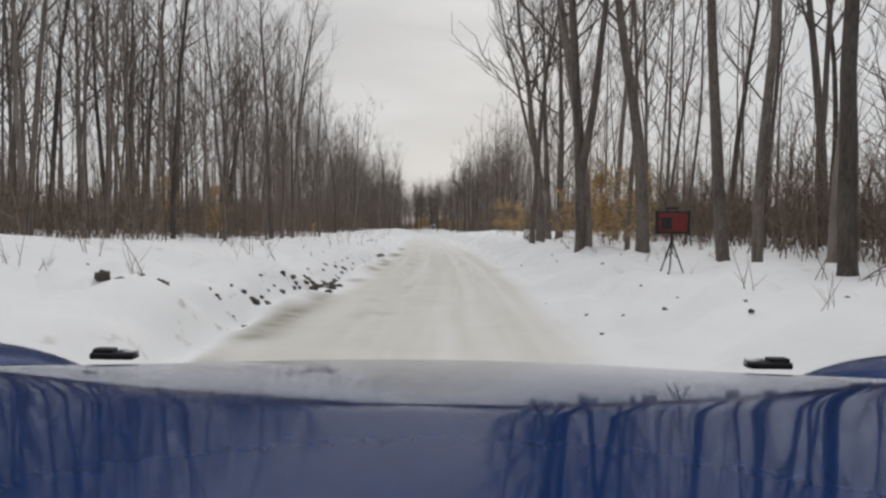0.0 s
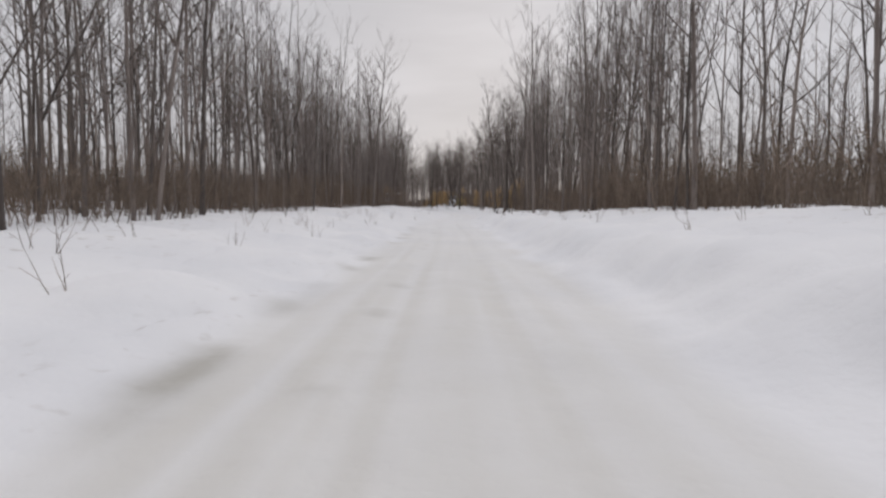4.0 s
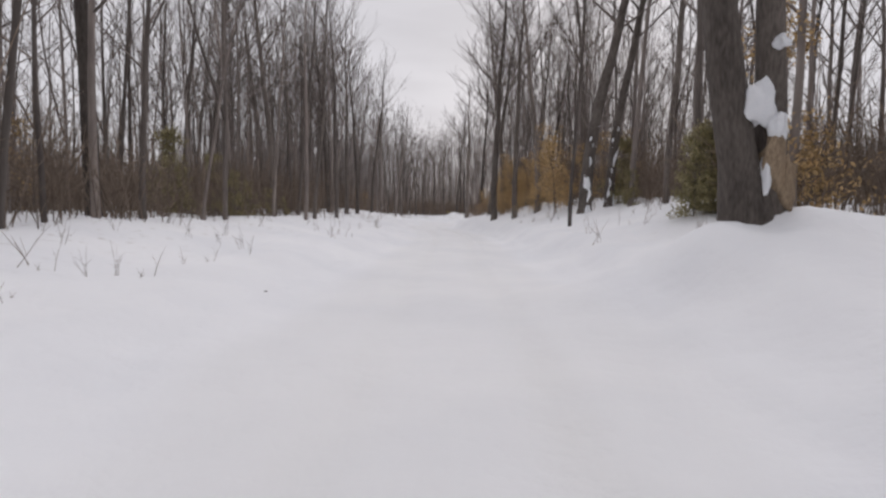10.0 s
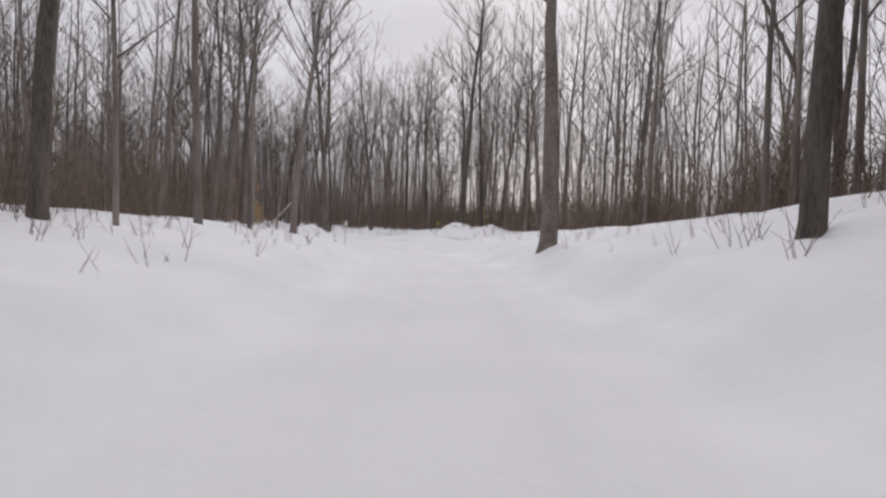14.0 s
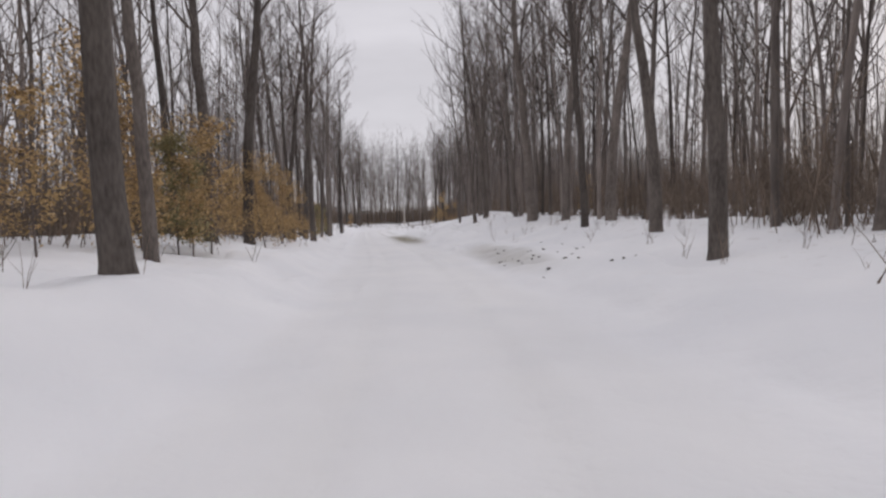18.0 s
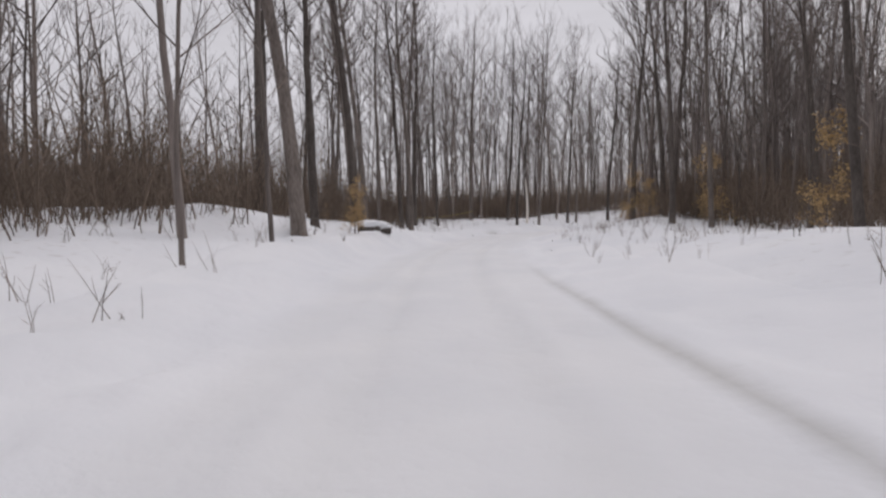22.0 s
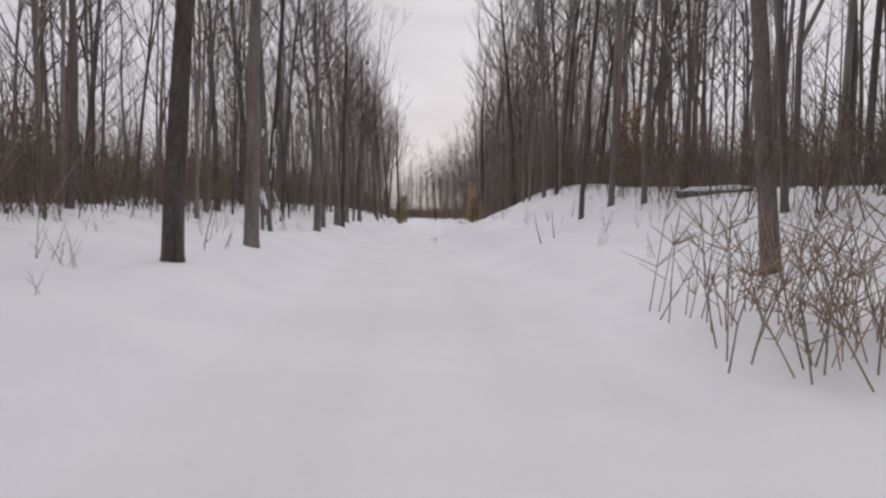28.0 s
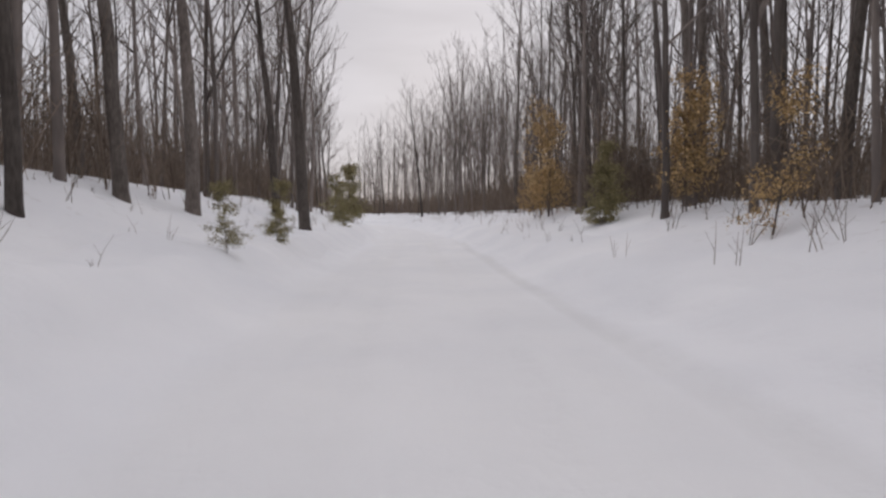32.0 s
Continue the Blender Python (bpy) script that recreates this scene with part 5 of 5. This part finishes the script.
def foliage_mesh(bv, bf, lv, lf, mat):
    """Fine branches with their leaves, as one crown."""
    me = data_mesh("foliage", lv + bv, lf + [tuple(i + len(lv) for i in q) for q in bf], mat)
    me.materials.append(TWIG)
    me.polygons.foreach_set("material_index", [0] * len(lf) + [1] * len(bf))
    return me


BEECH, PINE = [], []
for i in range(4):
    sv, sf, bv, bf, lv, lf = leafy(60 + i, (2.6, 3.6, 4.6, 1.5)[i], (750, 1150, 1600, 300)[i], 0.062, 0.1, (0.9, 1.2, 1.5, 0.6)[i])
    BEECH.append((data_mesh("stem", sv, sf, TWIG), foliage_mesh(bv, bf, lv, lf, LEAF)))
for i in range(3):
    sv, sf, bv, bf, lv, lf = leafy(80 + i, (1.6, 2.6, 3.6)[i], (1500, 2600, 3600)[i], 0.055, 0.35, (0.7, 1.0, 1.3)[i])
    PINE.append((data_mesh("stem", sv, sf, TWIG), foliage_mesh(bv, bf, lv, lf, NEEDLE)))


def sapling(st, d, kind, model, scale, turn):
    x, y = beside(st, d)
    t = new("beech_sapling" if kind == "b" else "young_evergreen")
    for me, nm in zip((BEECH if kind == "b" else PINE)[model], ("stem", "foliage")):
        o = new(nm, me)
        o.parent = t
    t.matrix_world = pose(x, y, ground_z(x, y) - 0.03, 0, 0, turn) @ Matrix.Scale(scale, 4)
    if kind == "b":
        tagged(t, "young beech keeping its dry tan leaves beside the lane", "sapling", group="leafy saplings")
    else:
        tagged(t, "small yellow-green evergreen in the snow beside the lane", "evergreen", group="young evergreens")


rl = random.Random(11)
for s0, s1, d0, d1, kind, n, big in SAPLINGS:
    for _ in range(n):
        sapling(rl.uniform(s0, s1), rl.uniform(d0, d1), kind, rl.randrange(1 if big < 1 else 0, 3), big * rl.uniform(0.75, 1.2), rl.uniform(0, 360))
for _ in range(30):
    sapling(rl.uniform(0, 33), rl.choice((-1, 1)) * rl.uniform(8, 15), "b", rl.randrange(4), rl.uniform(0.7, 1.1), rl.uniform(0, 360))

# ---- dry shrubs ----
SHRUB = []
for i in range(4):
    r = random.Random(700 + i)
    v, f = [], []
    for _ in range(26):
        a, h = r.uniform(0, 6.28), r.uniform(0.5, 1.5)
        w = wander((0.9 * math.cos(a) * r.random(), 0.9 * math.sin(a) * r.random(), -0.05), (r.uniform(-0.4, 0.4), r.uniform(-0.4, 0.4), 1), h, 3, r, 0.14, 0.0)
        tube(w, [0.008, 0.006, 0.005, 0.002], 3, v, f)
        for _ in range(5):
            tube(wander(w[r.choice((1, 2))], (r.uniform(-1, 1), r.uniform(-1, 1), r.uniform(0.2, 1)), h * 0.32, 2, r, 0.2, 0), [0.006, 0.004, 0.002], 3, v, f)
    SHRUB.append(data_mesh("stems", v, f, DRY))
rh = random.Random(21)
for hs, hd, ws, wd, n in SHRUBS:
    for _ in range(n):
        x, y = beside(hs + rh.uniform(-ws, ws), hd + rh.uniform(-wd, wd))
        o = tagged(new("dry_shrub", SHRUB[rh.randrange(4)]), "tangled tan leafless shrub growing out of the snowbank", "shrub", group="dry shrubs")
        o.matrix_world = pose(x, y, ground_z(x, y), 0, 0, rh.uniform(0, 360)) @ Matrix.Scale(rh.uniform(0.8, 1.25), 4)

# ---- logs, poles, rope, stumps ----
def log(x0, y0, x1, y1, r, lift0=0.1, lift1=0.1, cap=True, mat=None, label="fallen log under a cap of snow"):
    z0, z1 = ground_z(x0, y0) + lift0, ground_z(x1, y1) + lift1
    t = tagged(new("fallen_log"), label, "log")
    rnd = random.Random(int(x0 * 10))
    path = [Vector((x0, y0, z0)).lerp(Vector((x1, y1, z1)), k / 6) + Vector((rnd.gauss(0, r * 0.3), rnd.gauss(0, r * 0.3), rnd.gauss(0, r * 0.2))) for k in range(7)]
    v, f = [], []
    tube(path, [r * (1 - 0.06 * k) for k in range(7)], 10, v, f)
    f += [tuple(range(9, -1, -1)), tuple(len(v) - 10 + k for k in range(10))]
    mesh_object("log_trunk", v, f, mat or BARK, t)
    for p, q in ((path[0], path[1]), (path[6], path[5])):
        w = (p - q).normalized()
        rr = r * (0.9 if p is path[0] else 0.55)
        part("cut_end", rod(p - w * 0.02, p + w * 0.012, rr, rr * 0.97, 12), WOOD, t, "pale sawn end")
    if cap:
        v, f = [], []
        tube([p + Vector((0, 0, r * 0.75)) for p in path], [r * 0.25] + [r * 0.75] * 5 + [r * 0.2], 8, v, f)
        mesh_object("snow_cap", v, f, SNOWCAP, t, "rounded cap of snow")


def pole(x, y, length, tilt, way, r=0.05):
    t = tagged(new("leaning_birch"), "pale broken birch pole leaning out of the brush", "tree trunk")
    v, f = [], []
    rnd = random.Random(int(x * 7))
    path = wander((0, 0, -0.2), (math.sin(tilt) * math.cos(way), math.sin(tilt) * math.sin(way), math.cos(tilt)), length, 7, rnd, 0.06, 0.01)
    tube(path, [r * (1 - 0.09 * k) for k in range(8)], 8, v, f)
    mesh_object("pole", v, f, BIRCH, t)
    t.matrix_world = pose(x, y, ground_z(x, y))


for a in LOGS:
    log(*a)
for a in POLES:
    pole(*a)


def build_rope(x0, y0, h0, x1, y1, h1, sag, thick):
    t = tagged(new("rope"), "thin yellow rope strung between two trunks with a white tag", "rope")
    a, b = Vector((x0, y0, ground_z(x0, y0) + h0)), Vector((x1, y1, ground_z(x1, y1) + h1))
    path = [a.lerp(b, k / 16) - Vector((0, 0, sag * 4 * (k / 16) * (1 - k / 16))) for k in range(17)]
    v, f = [], []
    tube(path, [thick] * 17, 6, v, f)
    mesh_object("cord", v, f, ROPE, t)
    p = path[9]
    ob = part("tag", box(11.5 * thick, 0.02, 13 * thick, (0, 0, 0), 0.003), WHITE, t, "white square tag")
    ob.matrix_world = pose(p.x, p.y, p.z - 5.8 * thick, 0, 18, math.degrees(math.atan2(b.y - a.y, b.x - a.x)))


for a in ROPE_LINES:
    build_rope(*a)


def build_brush_pile(x, y):
    t = tagged(new("brush_pile"), "dark heap of torn branches with snow caught in it", "brush pile")
    rnd = random.Random(31)
    for k in range(84):
        a, u = rnd.uniform(0, 6.28), rnd.random()
        w = wander((rnd.gauss(0, 0.7), rnd.gauss(0, 0.45), rnd.uniform(-0.1, 0.9)), (math.cos(a), math.sin(a), rnd.uniform(-0.2, 0.9)), rnd.uniform(0.8, 2.2), 4, rnd, 0.25, 0.0)
        v, f = [], []
        tube(w, [0.038 - 0.02 * u, 0.03 - 0.016 * u, 0.022 - 0.01 * u, 0.013, 0.006], 5, v, f)
        mesh_object("branch", v, f, TWIG, t)
    for k in range(9):
        c = part("snow_clump", lump(rnd.uniform(0.07, 0.17), 70 + k, 0.7, 0.5, 2), SNOWCAP, t, "clump of snow caught in the twigs")
        c.location = (rnd.gauss(0, 0.8), rnd.gauss(-0.3, 0.3), rnd.uniform(0.5, 1.5))
    t.matrix_world = pose(x, y, ground_z(x, y), 0, 0, 20) @ Matrix.Scale(1.25, 4)


build_brush_pile(*BRUSH_PILE)


def stump(x, y, r, h, lean):
    t = tagged(new("stump"), "dark broken stump with snow on top", "stump")
    v, f = [], []
    tube([(0, 0, -0.2), (lean * 0.2, 0.02, h * 0.3), (lean * 0.5, -0.02, h * 0.6), (lean, 0, h)], [r * 1.5, r * 1.1, r * 0.95, r * 0.8], 12, v, f)
    for k, q in enumerate(v):
        q *= 1 + 0.12 * noise.noise(q * 9 + Vector((x, y, 0)))
    f.append(tuple(len(v) - 12 + k for k in range(12)))
    mesh_object("wood", v, f, BARK, t)
    c = part("snow_cap", lump(r * 1.7, int(x * 3), 0.8, 0.8, 3), SNOWCAP, t, "thick cap of snow")
    c.location = (lean * 0.5 - r * 0.5, r * 0.7, h + r * 0.1)
    t.matrix_world = pose(x, y, ground_z(x, y))


for a in STUMPS:
    stump(*a)

def stick(x, y, h, tilt, way, r, forks):
    t = tagged(new("dead_branch"), "bare dead branch sticking up out of the snow", "branch")
    rnd = random.Random(int(x * 13 + y))
    w = wander((0, 0, -0.1), (math.sin(tilt) * math.cos(way), math.sin(tilt) * math.sin(way), math.cos(tilt)), h, 5, rnd, 0.1, 0.0)
    v, f = [], []
    tube(w, [r * (1 - 0.15 * k) for k in range(6)], 6, v, f)
    mesh_object("stalk", v, f, TWIG, t)
    for k in range(forks):
        q = wander(w[1 + k % 4], (rnd.uniform(-1, 1), rnd.uniform(-1, 1), rnd.uniform(0.1, 1)), h * rnd.uniform(0.25, 0.5), 3, rnd, 0.15, 0.0)
        v, f = [], []
        tube(q, [r * 0.55, r * 0.45, r * 0.3, r * 0.15], 5, v, f)
        mesh_object("twig", v, f, TWIG, t)
    t.matrix_world = pose(x, y, ground_z(x, y))


for a in STICKS:
    stick(*a)

# ---- twigs and dead stalks in the snow ----
TWIG_MODELS = []
for i in range(6):
    r = random.Random(900 + i)
    v, f = [], []
    for _ in range(3):
        h = r.uniform(0.25, 1.1)
        w = wander((r.uniform(-0.25, 0.25), r.uniform(-0.25, 0.25), -0.05), (r.uniform(-0.5, 0.5), r.uniform(-0.5, 0.5), 1), h, 3, r, 0.15, 0.0)
        tube(w, [0.009, 0.007, 0.005, 0.002], 3, v, f)
        q = wander(w[1], (r.uniform(-1, 1), r.uniform(-1, 1), 0.7), h * 0.4, 2, r, 0.2, 0)
        tube(q, [0.005, 0.004, 0.002], 3, v, f)
    TWIG_MODELS.append(as_arrays(v, f))
places = []
r = random.Random(77)
xs, ys, dd = [], [], []
for _ in range(2100):
    st, d = r.uniform(0.5, END - 2), r.choice((-1, 1)) * (3.6 + 6 * r.random() ** 0.7)
    x, y = beside(st, d)
    xs.append(x)
    ys.append(y)
hh = land(xs, ys)[0]
for x, y, h in zip(xs, ys, hh):
    places.append((r.randrange(6), x, y, h, r.uniform(0.35, 0.95), r.uniform(0, 6.28), 0.0))
merged("snow_twigs", TWIG_MODELS, places, BRUSH, "thin dead twigs poking through the snow", "twigs")
